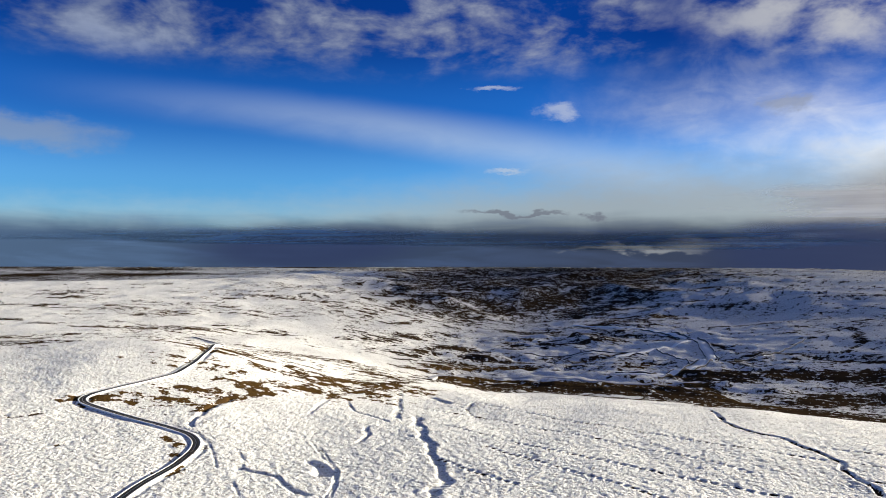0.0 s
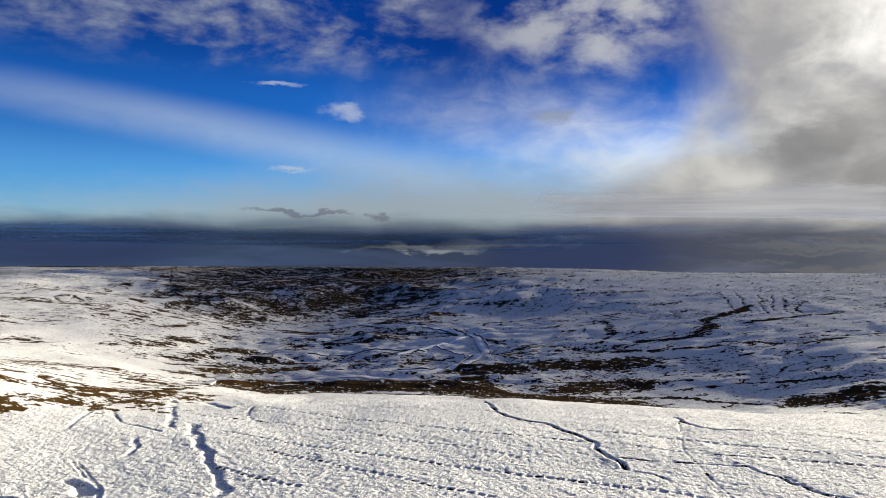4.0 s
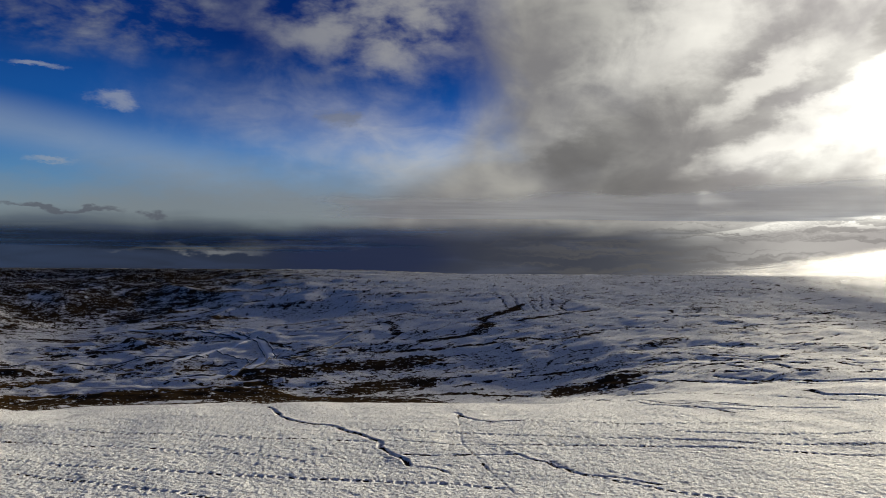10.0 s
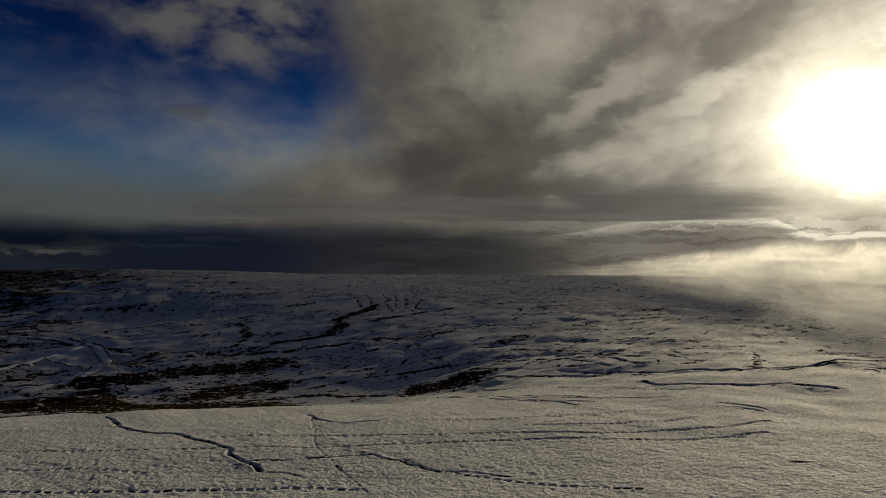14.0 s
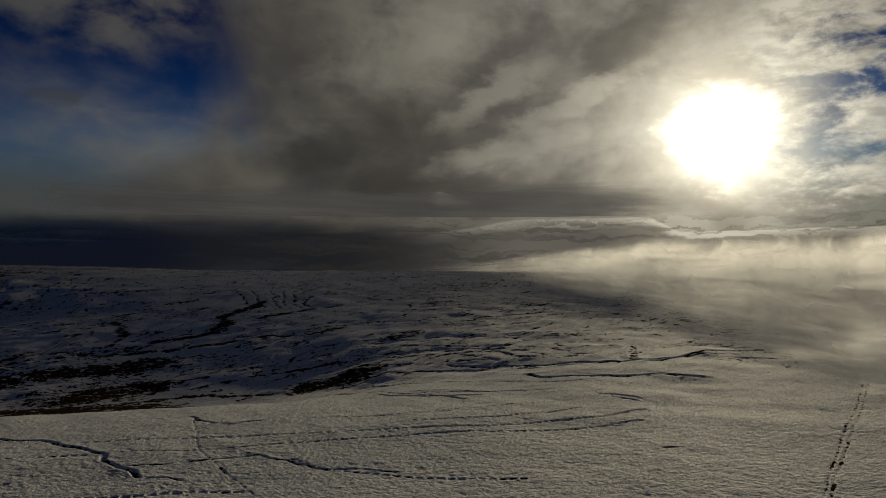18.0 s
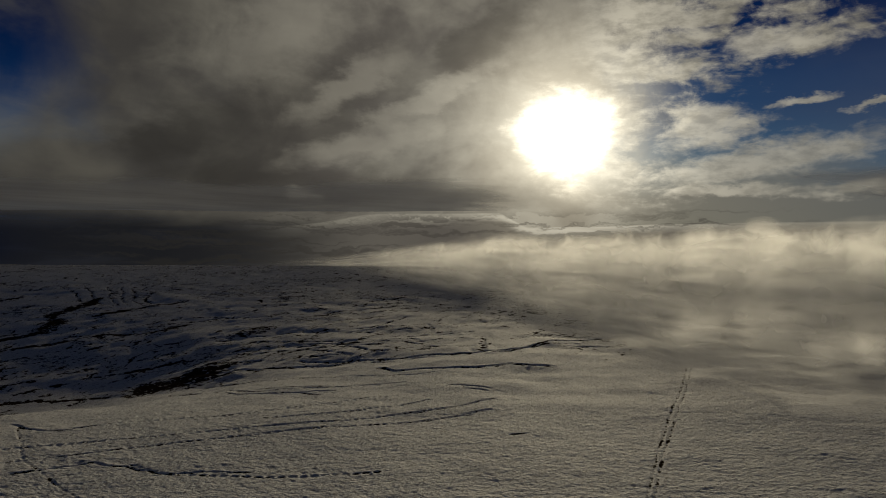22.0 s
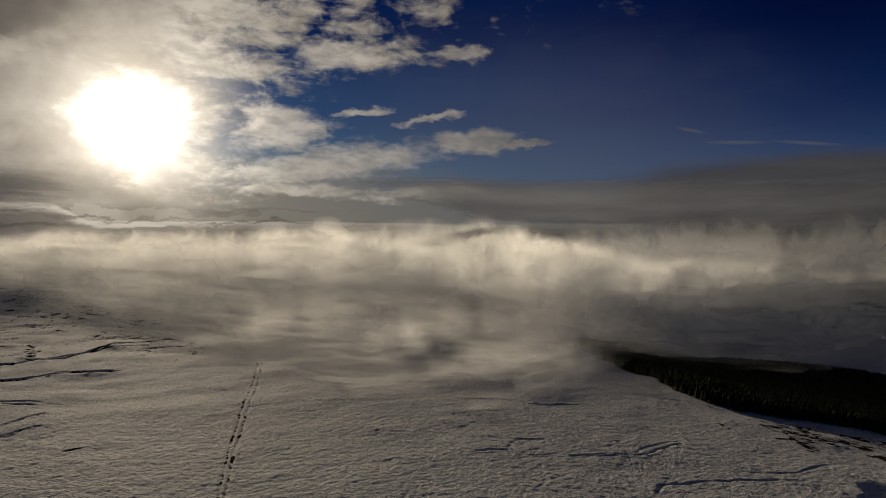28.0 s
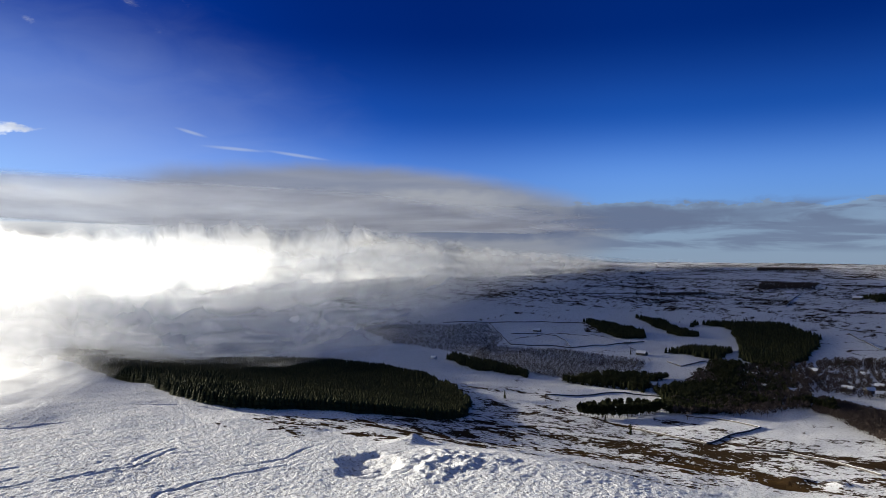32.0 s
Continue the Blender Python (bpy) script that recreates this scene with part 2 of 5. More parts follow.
# low dark cloud along the level
top = g.add(3.1, g.mul(g.add(large, -0.5), 1.6), g.mul(g.add(streaks, -0.5), 1.2))
low = g.mul(g.step(HIGH, g.add(top, 1.1), g.add(top, -0.9)), g.step(BEAR, 42.0, 28.0))
low_colour = ramp(BEAR, (-55.0, (0.06, 0.11, 0.22)), (-30.0, (0.026, 0.048, 0.115)), (-5.0, (0.024, 0.038, 0.088)), (20.0, (0.06, 0.07, 0.11)), (40.0, (0.3, 0.3, 0.32)))
dome = over(dome, g.mix(g.step(streaks, 0.45, 0.7), low_colour, times(low_colour, 1.55)), g.mul(low, 0.95))
for spec in ((0.0, 1.9, 5.0, 0.28, 2), (-7.0, 1.4, 4.0, 0.2, 0), (4.5, 3.1, 2.0, 0.2, 0)):
    dome = over(dome, (0.36, 0.38, 0.42), g.mul(ellipse(*spec, 1.2, 0.5, streaks), 0.6))
for spec in ((4.5, 1.0, 7.0, 2.1, 0), (-33.0, 1.4, 8.0, 1.6, 2)):
    dome = over(dome, (0.03, 0.045, 0.12), g.mul(ellipse(*spec, 0.9, 0.15, streaks), 0.8))
for spec in ((-17.0, 4.1, 3.5, 0.16, 0), (-10.8, 3.9, 0.6, 0.25, 0)):
    dome = over(dome, (0.16, 0.18, 0.24), g.mul(ellipse(*spec, 1.0, 0.4, streaks), 0.8))
# the smooth-topped bank under the sun, with its bright rim
rim = g.add(2.7, g.mul(between(BEAR, 29.0, 38.0, 46.0, 48.5), 1.1), g.mul(g.step(BEAR, 48.0, 60.0), 0.2), g.mul(g.add(streaks, -0.5), 0.35))
depth = g.add(rim, g.mul(HIGH, -1.0))
inside = g.mul(g.step(depth, -0.06, 0.08), between(BEAR, 24.0, 42.0, 80.0, 96.0))
shine = g.mix(g.step(g.add(depth, g.mul(g.add(streaks, -0.5), 1.2)), 0.0, 1.0), times(white, 0.8), times(grey, 0.85))
dome = over(dome, shine, g.mul(inside, 0.92))
lanes = g.noise(g.vector(g.mul(BEAR_W, 0.03), g.mul(HIGH_W, 0.9)), 2.2, 4, 0.55, 0.3)
dome = over(dome, times(grey, 0.45), g.mul(g.step(lanes, 0.48, 0.62), g.step(HIGH, 4.4, 3.2), between(BEAR, 10.0, 24.0, 60.0, 72.0), 0.6))
# the sun itself, drowned in thin cloud
glare = g.add(g.mul(g.math("POWER", g.step(g.add(FROM_SUN, g.mul(g.add(warp_two, -0.5), 4.0), g.mul(g.add(billow, -0.5), 6.0), g.mul(g.add(crumbs, -0.5), 4.5)), 5.9, 0.2), 2.1), 28.0), g.mul(g.math("POWER", g.step(FROM_SUN, 16.0, 0.0), 3.0), 4.4))
glare = g.mul(glare, g.add(-0.2, g.mul(crumbs, 1.2), g.mul(billow, 1.2)), g.step(HIGH_W, 2.8, 7.0))
lit = g.node("ShaderNodeVectorMath", operation="ADD")
g.link(dome, lit.inputs[0])
g.link(times((1.0, 0.965, 0.9), glare), lit.inputs[1])
back = g.node("ShaderNodeBackground")
back.inputs["Strength"].default_value = 0.33
g.link(lit.outputs[0], back.inputs["Color"])
g.link(back.outputs[0], g.node("ShaderNodeOutputWorld").inputs["Surface"])

# ---- materials ----
def material(name):
    m = bpy.data.materials.new(name)
    m.use_nodes = True
    return m, Graph(m.node_tree)


def surface(g, colour, rough=0.8, normal=None, metal=0.0):
    b = g.node("ShaderNodeBsdfPrincipled")
    g.link(colour if not isinstance(colour, tuple) else (*colour, 1.0), b.inputs["Base Color"])
    g.link(rough, b.inputs["Roughness"])
    g.link(metal, b.inputs["Metallic"])
    b.inputs["Specular IOR Level"].default_value = 0.1
    if normal is not None:
        g.link(normal, b.inputs["Normal"])
    g.link(b.outputs[0], g.node("ShaderNodeOutputMaterial").inputs["Surface"])
    return b


def bump(g, height, strength, distance):
    n = g.node("ShaderNodeBump")
    n.inputs["Strength"].default_value, n.inputs["Distance"].default_value = strength, distance
    g.link(height, n.inputs["Height"])
    return n.outputs[0]


def place(g):
    return g.node("ShaderNodeNewGeometry").outputs["Position"]


def rocky(name, light, dark, size, rough_value=0.85, relief=0.3):
    """A plain material with grain and blotches of a given size in metres."""
    m, g = material(name)
    p = place(g)
    a, b = g.noise(p, 1 / size, 4, 0.6), g.noise(p, 0.17 / size, 3, 0.5)
    surface(g, g.mix(g.add(g.mul(a, 0.7), g.mul(b, 0.5), -0.1), dark, light), rough_value, bump(g, a, 0.6, relief))
    return m


SNOW, g = material("moorland_snow")
p = place(g)
fine = g.noise(p, 0.65, 2, 0.6)
clump = g.noise(p, 0.22, 3, 0.6)
patch = g.noise(p, 0.02, 3, 0.5)
veg = g.attribute("heather")
tuft = g.noise(p, 0.09, 4, 0.7)
wide = g.noise(g.scaled(p, 1, 1, 0.3), 0.035, 4, 0.7)
some = g.step(veg, 0.0, 0.25)
broken = g.mul(g.add(g.mul(tuft, 1.5), g.mul(wide, 1.1), g.mul(clump, 0.9), -1.79), some)
tips = g.step(g.add(g.mul(fine, 0.5), g.mul(clump, 0.3), g.mul(veg, 0.46), broken), 0.53, 0.6)
white = g.mix(patch, (0.68, 0.69, 0.71), (0.76, 0.76, 0.765))
# specks: heather through the thin snow, and tussock shadows put into the colour
specks = g.mul(g.step(g.add(g.mul(g.noise(p, 0.55, 2, 0.6), 0.85), g.mul(clump, 0.15)), 0.5, 0.66), g.add(0.35, g.mul(tuft, 0.9)))
white = g.mix(specks, white, (0.2, 0.19, 0.19))
hue = g.noise(p, 0.05, 4, 0.7)
brown = g.mix(g.mul(g.attribute("bracken"), g.add(0.25, g.mul(hue, 1.5))), g.mix(clump, (0.018, 0.013, 0.01), (0.045, 0.03, 0.018)), g.mix(clump, (0.035, 0.02, 0.008), (0.1, 0.058, 0.02)))
snow_face = surface(g, g.mix(tips, white, brown), 0.85, bump(g, g.add(fine, g.mul(clump, 0.8), g.mul(g.noise(p, 2.4, 2, 0.5), 0.2)), 1.0, 0.8))
g.link(g.mul(g.add(1.0, g.mul(tips, -1.0)), 0.2), snow_face.inputs["Specular IOR Level"])
SNOW_PLAIN = rocky("drifted_snow", (0.86, 0.86, 0.87), (0.78, 0.79, 0.82), 1.5, 0.7, 0.15)
TRODDEN = rocky("packed_snow", (0.6, 0.6, 0.62), (0.34, 0.34, 0.36), 1.2, 0.6, 0.1)
ASPHALT = rocky("wet_asphalt", (0.04, 0.04, 0.043), (0.018, 0.018, 0.02), 0.8, 0.75, 0.02)
STONE = rocky("field_stone", (0.12, 0.11, 0.1), (0.05, 0.047, 0.045), 0.5)
SLATE = rocky("snowy_roof", (0.8, 0.81, 0.84), (0.55, 0.56, 0.6), 1.5, 0.7, 0.1)
RENDERED = rocky("painted_wall", (0.62, 0.6, 0.56), (0.45, 0.43, 0.4), 1.0)
GLASS = rocky("dark_window", (0.03, 0.035, 0.045), (0.015, 0.018, 0.022), 0.6, 0.12, 0.0)
TIMBER = rocky("weathered_timber", (0.13, 0.1, 0.075), (0.06, 0.047, 0.037), 0.3)


def growth(name, light, dark, sparse=0.0):
    """Foliage or twigs; `sparse` is the share that keeps the dark colour."""
    m, g = material(name)
    info = g.node("ShaderNodeNewGeometry").outputs["Random Per Island"]
    p = place(g)
    amount = g.add(g.mul(info, 0.6), g.mul(g.noise(p, 0.5, 3), 0.4))
    surface(g, g.mix(g.step(amount, sparse - 0.05, sparse + 0.12) if sparse else amount, dark, light), 0.9)
    return m


NEEDLES = growth("conifer_needles", (0.05, 0.05, 0.018), (0.014, 0.018, 0.008))
LARCH = growth("larch_twigs", (0.11, 0.085, 0.045), (0.05, 0.04, 0.022))
TWIGS = growth("bare_twigs", (0.12, 0.09, 0.075), (0.045, 0.035, 0.03))
FROSTED = growth("frosted_twigs", (0.66, 0.67, 0.7), (0.03, 0.026, 0.025), 0.62)
BARK = rocky("bark", (0.1, 0.08, 0.065), (0.04, 0.032, 0.028), 0.3)

FOG, g = material("drifting_fog")
p = place(g)
wisp = g.noise(g.scaled(p, 1, 1, 0.65), 0.0125, 4, 0.52, 0.6)
puff = g.noise(g.scaled(p, 1, 1, 0.8), 0.0046, 3, 0.5, 0.5)
level, edge, dense = g.attribute("level"), g.attribute("edge"), g.attribute("dense")
shape = g.add(g.mul(wisp, 0.55), g.mul(puff, 0.75), -0.65)
top = g.add(1.0, g.mul(g.step(g.add(level, g.mul(shape, -0.5)), g.attribute("soft"), 1.0), -1.0))
bottom = g.step(g.add(level, g.mul(shape, 0.6)), -0.15, 0.4)
alpha = g.math("MINIMUM", g.mul(g.step(shape, -0.6, 0.35), top, bottom, edge, dense, 1.5), 1.0)
thin = g.node("ShaderNodeBsdfTransparent")
lit, through_it = g.node("ShaderNodeBsdfDiffuse"), g.node("ShaderNodeBsdfTranslucent")
both, whole = g.node("ShaderNodeMixShader"), g.node("ShaderNodeMixShader")
for n in (lit, through_it):
    n.inputs["Color"].default_value = (0.95, 0.965, 0.985, 1)
both.inputs[0].default_value = 0.96
# droplets scatter the same whichever way the sheet lies: light that comes from the sun's side passes on towards its far side
g.link(g.vector(-SUN_WAY.x, -SUN_WAY.y, -SUN_WAY.z), through_it.inputs["Normal"])
g.link(lit.outputs[0], both.inputs[1])
g.link(through_it.outputs[0], both.inputs[2])
g.link(alpha, whole.inputs[0])
g.link(thin.outputs[0], whole.inputs[1])
g.link(both.outputs[0], whole.inputs[2])
g.link(whole.outputs[0], g.node("ShaderNodeOutputMaterial").inputs["Surface"])

def cloud_material(name, passing, cover, colour=(0.72, 0.76, 0.86), uneven=0.15):
    """Cloud seen from below: how much light passes through it, and how well it hides the sky."""
    m, g = material(name)
    p = place(g)
    drift = g.noise(g.scaled(p, 1, 1, 3), 0.0016, 3, 0.5, 0.4)
    alpha = g.mul(g.step(g.add(g.attribute("dense"), g.mul(g.add(drift, -0.5), 1.3)), 0.2, 0.95), cover)
    thin = g.node("ShaderNodeBsdfTransparent")
    lit, through_it = g.node("ShaderNodeBsdfDiffuse"), g.node("ShaderNodeBsdfTranslucent")
    both, whole = g.node("ShaderNodeMixShader"), g.node("ShaderNodeMixShader")
    tone = g.step(g.noise(g.scaled(p, 0.45, 1, 1), 0.0024, 4, 0.55), 0.32, 0.7)
    for n in (lit, through_it):
        g.link(g.mix(tone, tuple(c * (1 - uneven) for c in colour), tuple(min(c * (1 + uneven), 0.95) for c in colour)), n.inputs["Color"])
    both.inputs[0].default_value = passing
    g.link(lit.outputs[0], both.inputs[1])
    g.link(through_it.outputs[0], both.inputs[2])
    g.link(alpha, whole.inputs[0])
    g.link(thin.outputs[0], whole.inputs[1])
    g.link(both.outputs[0], whole.inputs[2])
    g.link(whole.outputs[0], g.node("ShaderNodeOutputMaterial").inputs["Surface"])
    return m


CLOUD = cloud_material("stratus_cloud", 0.5, 0.75)
DARK_CLOUD = cloud_material("dark_cloud", 0.06, 0.5, (0.09, 0.26, 0.58), 0.6)
THICK_CLOUD = cloud_material("thick_cloud", 0.45, 0.76)

# ---- the lie of the land: height profiles along twelve or so bearings ----
EYE_Z = 100.0
SPINES = {}


def spine(bearing, *pairs):
    """Heights of the ground along one bearing: distance, height, distance, height ..."""
    SPINES[bearing] = pairs


spine(-180, 0, 0, 400, 4, 800, 10, 1500, 20, 2600, 30, 4900, 60)
spine(-100, 0, 0, 400, 6, 800, 20, 1500, 30, 2600, 50, 4900, 70)
spine(-55, 0, 0, 330, 2, 520, 16, 700, 34, 900, 22, 1200, 20, 1800, 38, 2500, 50, 3300, 30, 4900, 93)
spine(-42, 0, 0, 330, 0, 480, 8, 700, 33, 860, 16, 1200, 14, 1800, 38, 2500, 57, 3300, 40, 4900, 94)
spine(-32, 0, 0, 330, -2, 480, 0, 640, 6, 760, 0, 1000, -12, 1300, 2, 1800, 36, 2600, 66, 3500, 70, 4900, 95)
spine(-20, 0, 0, 330, -1, 520, -4, 640, -10, 760, -26, 980, -42, 1350, -36, 1800, -12, 2600, 42, 3500, 74, 4900, 98)
spine(-8, 0, 0, 330, 0, 520, -2, 620, -8, 740, -30, 920, -42, 1350, -30, 1700, -16, 2500, 40, 3500, 76, 4900, 97)
spine(4, 0, 0, 330, 0, 520, -2, 600, -8, 720, -32, 880, -44, 1150, -28, 1500, 6, 2200, 56, 3200, 80, 4900, 95)
spine(16, 0, 0, 330, 0, 520, -2, 600, -9, 700, -30, 820, -40, 1000, -22, 1350, 16, 1900, 56, 2500, 78, 4900, 62)
spine(27, 0, 0, 330, 0, 520, -1, 640, -8, 760, -18, 900, -10, 1200, 14, 1700, 48, 2500, 80, 4900, 58)
spine(40, 0, 0, 330, 0, 520, 0, 700, 0, 1000, 10, 1500, 34, 2500, 80, 4900, 55)
spine(60, 0, 0, 330, 0, 520, 1, 740, 3, 1200, 14, 2000, 40, 3000, 60, 4900, 55)
spine(78, 0, 0, 330, 0, 520, 0, 740, -1, 1100, 2, 1700, 8, 2600, 30, 4900, 70)
spine(92, 0, 0, 330, -2, 520, -6, 700, -12, 900, -28, 1200, -52, 1700, -40, 2400, 0, 3300, 44, 4900, 85)
spine(104, 0, 0, 330, -3, 460, -9, 640, -26, 860, -50, 1150, -66, 1600, -52, 2300, -4, 3200, 48, 4900, 98)
spine(118, 0, 0, 330, -1, 400, -4, 440, -11, 530, -34, 700, -56, 1150, -72, 1600, -52, 2100, -12, 3000, 42, 4900, 118)
spine(135, 0, 0, 280, -1, 340, -4, 385, -14, 465, -38, 650, -58, 1150, -76, 1600, -56, 2200, -10, 3000, 38, 4900, 122)
spine(155, 0, 0, 280, -3, 400, -14, 600, -40, 1150, -60, 2000, -10, 3000, 30, 4900, 90)

R_GRID = np.geomspace(25.0, 4900.0, 240)
_keys = sorted(SPINES)


def _along(pairs, r):
    """A smooth (Catmull-Rom, in the logarithm of the distance) curve through one spine."""
    d = np.log(np.maximum(np.array(pairs[0::2], float), 25.0) + 60)
    z = np.array(pairs[1::2], float)
    s = np.gradient(z, d)
    q = np.log(r + 60)
    i = np.clip(np.searchsorted(d, q) - 1, 0, len(d) - 2)
    h = d[i + 1] - d[i]
    u = np.clip((q - d[i]) / h, 0, 1)
    return ((2 * u**3 - 3 * u**2 + 1) * z[i] + (u**3 - 2 * u**2 + u) * h * s[i]
            + (3 * u**2 - 2 * u**3) * z[i + 1] + (u**3 - u**2) * h * s[i + 1])


_rows = np.array([_along(SPINES[k], R_GRID) for k in _keys])
B_GRID = np.arange(-180, 180.01, 1.0)


def _round(column):
    b = np.array([k - 360 for k in _keys[-3:]] + _keys + [k + 360 for k in _keys[:3]], float)
    z = np.concatenate([column[-3:], column, column[:3]])
    s = np.gradient(z, b)
    i = np.clip(np.searchsorted(b, B_GRID) - 1, 0, len(b) - 2)
    h = b[i + 1] - b[i]
    u = (B_GRID - b[i]) / h
    return ((2 * u**3 - 3 * u**2 + 1) * z[i] + (u**3 - 2 * u**2 + u) * h * s[i]
            + (3 * u**2 - 2 * u**3) * z[i + 1] + (u**3 - u**2) * h * s[i + 1])


Z_GRID = np.array([_round(_rows[:, j]) for j in range(len(R_GRID))]).T


def base_height(x, y):
    """The broad height of the ground, with no small relief."""
    x, y = np.asarray(x, float), np.asarray(y, float)
    r = np.clip(np.hypot(x, y), R_GRID[0], R_GRID[-1])
    b = np.degrees(np.arctan2(x, y))
    fi = np.clip((b + 180), 0, 359.999)
    fj = np.log(r / R_GRID[0]) / np.log(R_GRID[1] / R_GRID[0])
    i, j = fi.astype(int), np.clip(fj.astype(int), 0, len(R_GRID) - 2)
    u, v = fi - i, fj - j
    return ((Z_GRID[i, j] * (1 - u) + Z_GRID[i + 1, j] * u) * (1 - v)
            + (Z_GRID[i, j + 1] * (1 - u) + Z_GRID[i + 1, j + 1] * u) * v)
# ---- small relief: seeded random heights and courses drawn on the ground ----
def lattice(ix, iy, seed):
    h = (ix * 374761393 + iy * 668265263 + seed * 974634777) & 0xFFFFFFFF
    h = ((h ^ (h >> 13)) * 1274126177) & 0xFFFFFFFF
    return ((h ^ (h >> 16)) & 0xFFFF) / 32767.5 - 1.0


def rough(x, y, size, seed=0, octaves=1, fall=0.5):
    """Smooth random values, about -1 to 1, with features of the given size in metres."""
    out, k, total = 0.0, 1.0, 0.0
    for o in range(octaves):
        u, v = x / size, y / size
        i, j = np.floor(u).astype(np.int64), np.floor(v).astype(np.int64)
        u, v = u - i, v - j
        u, v = u * u * (3 - 2 * u), v * v * (3 - 2 * v)
        s = seed + 17 * o
        out = out + k * ((lattice(i, j, s) * (1 - u) + lattice(i + 1, j, s) * u) * (1 - v)
                         + (lattice(i, j + 1, s) * (1 - u) + lattice(i + 1, j + 1, s) * u) * v)
        total, k, size = total + k, k * fall, size / 2.03
    return out / total * 1.5


def smooth(x, low, high):
    u = np.clip((x - low) / (high - low), 0, 1)
    return u * u * (3 - 2 * u)


def reach(points, x, y, limit):
    """Which of the places lie within limit of a course, how far off they are, and how far along it."""
    low, high = points.min(0) - limit, points.max(0) + limit
    near = np.flatnonzero((x > low[0]) & (x < high[0]) & (y > low[1]) & (y < high[1]))
    px, py = x[near], y[near]
    off, along, start = np.full(len(near), 1e9), np.zeros(len(near)), 0.0
    for (ax, ay), (bx, by) in zip(points[:-1], points[1:]):
        length = max(math.hypot(bx - ax, by - ay), 1e-6)
        u = np.clip(((px - ax) * (bx - ax) + (py - ay) * (by - ay)) / length**2, 0, 1)
        d = np.hypot(px - ax - u * (bx - ax), py - ay - u * (by - ay))
        along = np.where(d < off, start + u * length, along)
        off, start = np.minimum(off, d), start + length
    keep = off < limit
    return near[keep], off[keep], along[keep], start


# ---- drains, tracks and plant cover, in plan (metres) ----
DITCHES, ROWS_OF_DASHES, BANDS = [], [], []


def course(numbers):
    return np.array(numbers, float).reshape(-1, 2)


def ditch(width, depth, growth, *xy):
    DITCHES.append((width, depth, growth, course(xy)))


def dashes(gap, *xy):
    ROWS_OF_DASHES.append((gap, course(xy)))


def band(cover, rust, half_width, *xy):
    BANDS.append((cover, rust, half_width, course(xy)))


# drains, gullies, wheel ruts and banks: width, depth, dark growth and other darkening, course
ditch(2.6, 0.5, 0.02, -292, 482, -282, 451, -272, 422)
ditch(2.2, 0.6, 0.1, -279, 480, -259, 456, -237, 442, -217, 433)
ditch(5.5, 0.6, 0.0, -262, 541, -237, 483, -217, 440)
ditch(4.2, 0.5, 0.0, -223, 416, -216, 393, -210, 373)
ditch(1.5, 0.45, 0.1, -230, 361, -209, 339, -190, 319, -179, 298, -173, 281)
ditch(1.5, 0.45, 0.1, -228, 362, -207, 340, -189, 319, -178, 299, -171, 282)
ditch(3.4, 0.8, 0.02, -239, 298, -223, 298, -209, 297, -196, 287, -181, 279)
ditch(7.5, 1.9, 0.0, -214, 333, -204, 324, -191, 311)
ditch(6.0, 0.9, 0.02, -210, 466, -199, 435, -184, 409, -168, 385, -151, 352, -134, 325, -133, 311, -130, 298)
ditch(8.0, 1.2, 0.02, -239, 552, -225, 534, -214, 523)
ditch(1.4, 0.4, 0.05, -281, 332, -261, 313, -240, 291)
ditch(1.4, 0.4, 0.05, -251, 321, -239, 310, -229, 293)
ditch(1.4, 0.4, 0.05, -223, 281, -214, 272, -205, 264)
ditch(3.4, 0.8, 0.5, -402, 298, -392, 297, -387, 303, -385, 313)
ditch(2.4, 0.6, 0.25, -336, 261, -329, 272, -332, 291, -336, 306)
ditch(4.2, 1.0, 0.1, -329, 414, -326, 404, -321, 382, -313, 359, -305, 341)
ditch(3.0, 1.2, 0.85, -28, 582, -13, 521, 0, 495, 17, 488, 23, 471, 34, 445, 40, 429, 42, 413, 48, 391, 52, 384, 53, 370)
ditch(2.0, 0.6, 0.5, 53, 370, 65, 366, 70, 356)
ditch(1.7, 0.55, 0.6, 41, 427, 74, 415, 89, 412, 120, 406, 135, 404)
ditch(1.9, 0.6, 0.65, 46, 393, 84, 390, 113, 385, 124, 370, 131, 350, 153, 338, 161, 327, 169, 318)
ditch(3.2, 1.2, 0.85, 108, 536, 110, 506, 113, 485, 125, 476, 147, 475)
ditch(3.4, 1.0, 0.6, 279, 676, 268, 543, 289, 519, 332, 496)
ditch(1.2, 0.35, 0.2, 108, 515, 97, 456, 90, 418, 91, 366, 93, 339, 93, 320)
ditch(3.0, 1.1, 0.8, 284, 533, 300, 513, 309, 485)
ditch(2.6, 0.9, 0.75, 404, 431, 408, 417, 410, 402)
ditch(4.2, 1.4, 0.85, 424, 579, 419, 542, 462, 507, 507, 483, 523, 465, 539, 448)
ditch(5.0, 1.6, 0.85, 419, 704, 441, 658, 476, 606, 515, 565, 552, 556, 606, 539, 662, 550, 747, 543)
ditch(4.0, 1.2, 0.8, 378, 710, 414, 672, 440, 625, 466, 594)
ditch(5.0, 1.2, 0.7, 470, 790, 491, 758, 529, 741)
ditch(5.0, 1.2, 0.7, 486, 726, 493, 679)
ditch(4.5, 1.1, 0.6, 526, 724, 554, 716, 574, 678)
ditch(3.0, 1.0, 0.3, 560, 560, 610, 602, 671, 648)
ditch(6.0, 1.2, 0.6, 547, 818, 587, 809, 648, 826)
ditch(4.5, 1.1, 0.7, 651, 519, 678, 506, 695, 486)
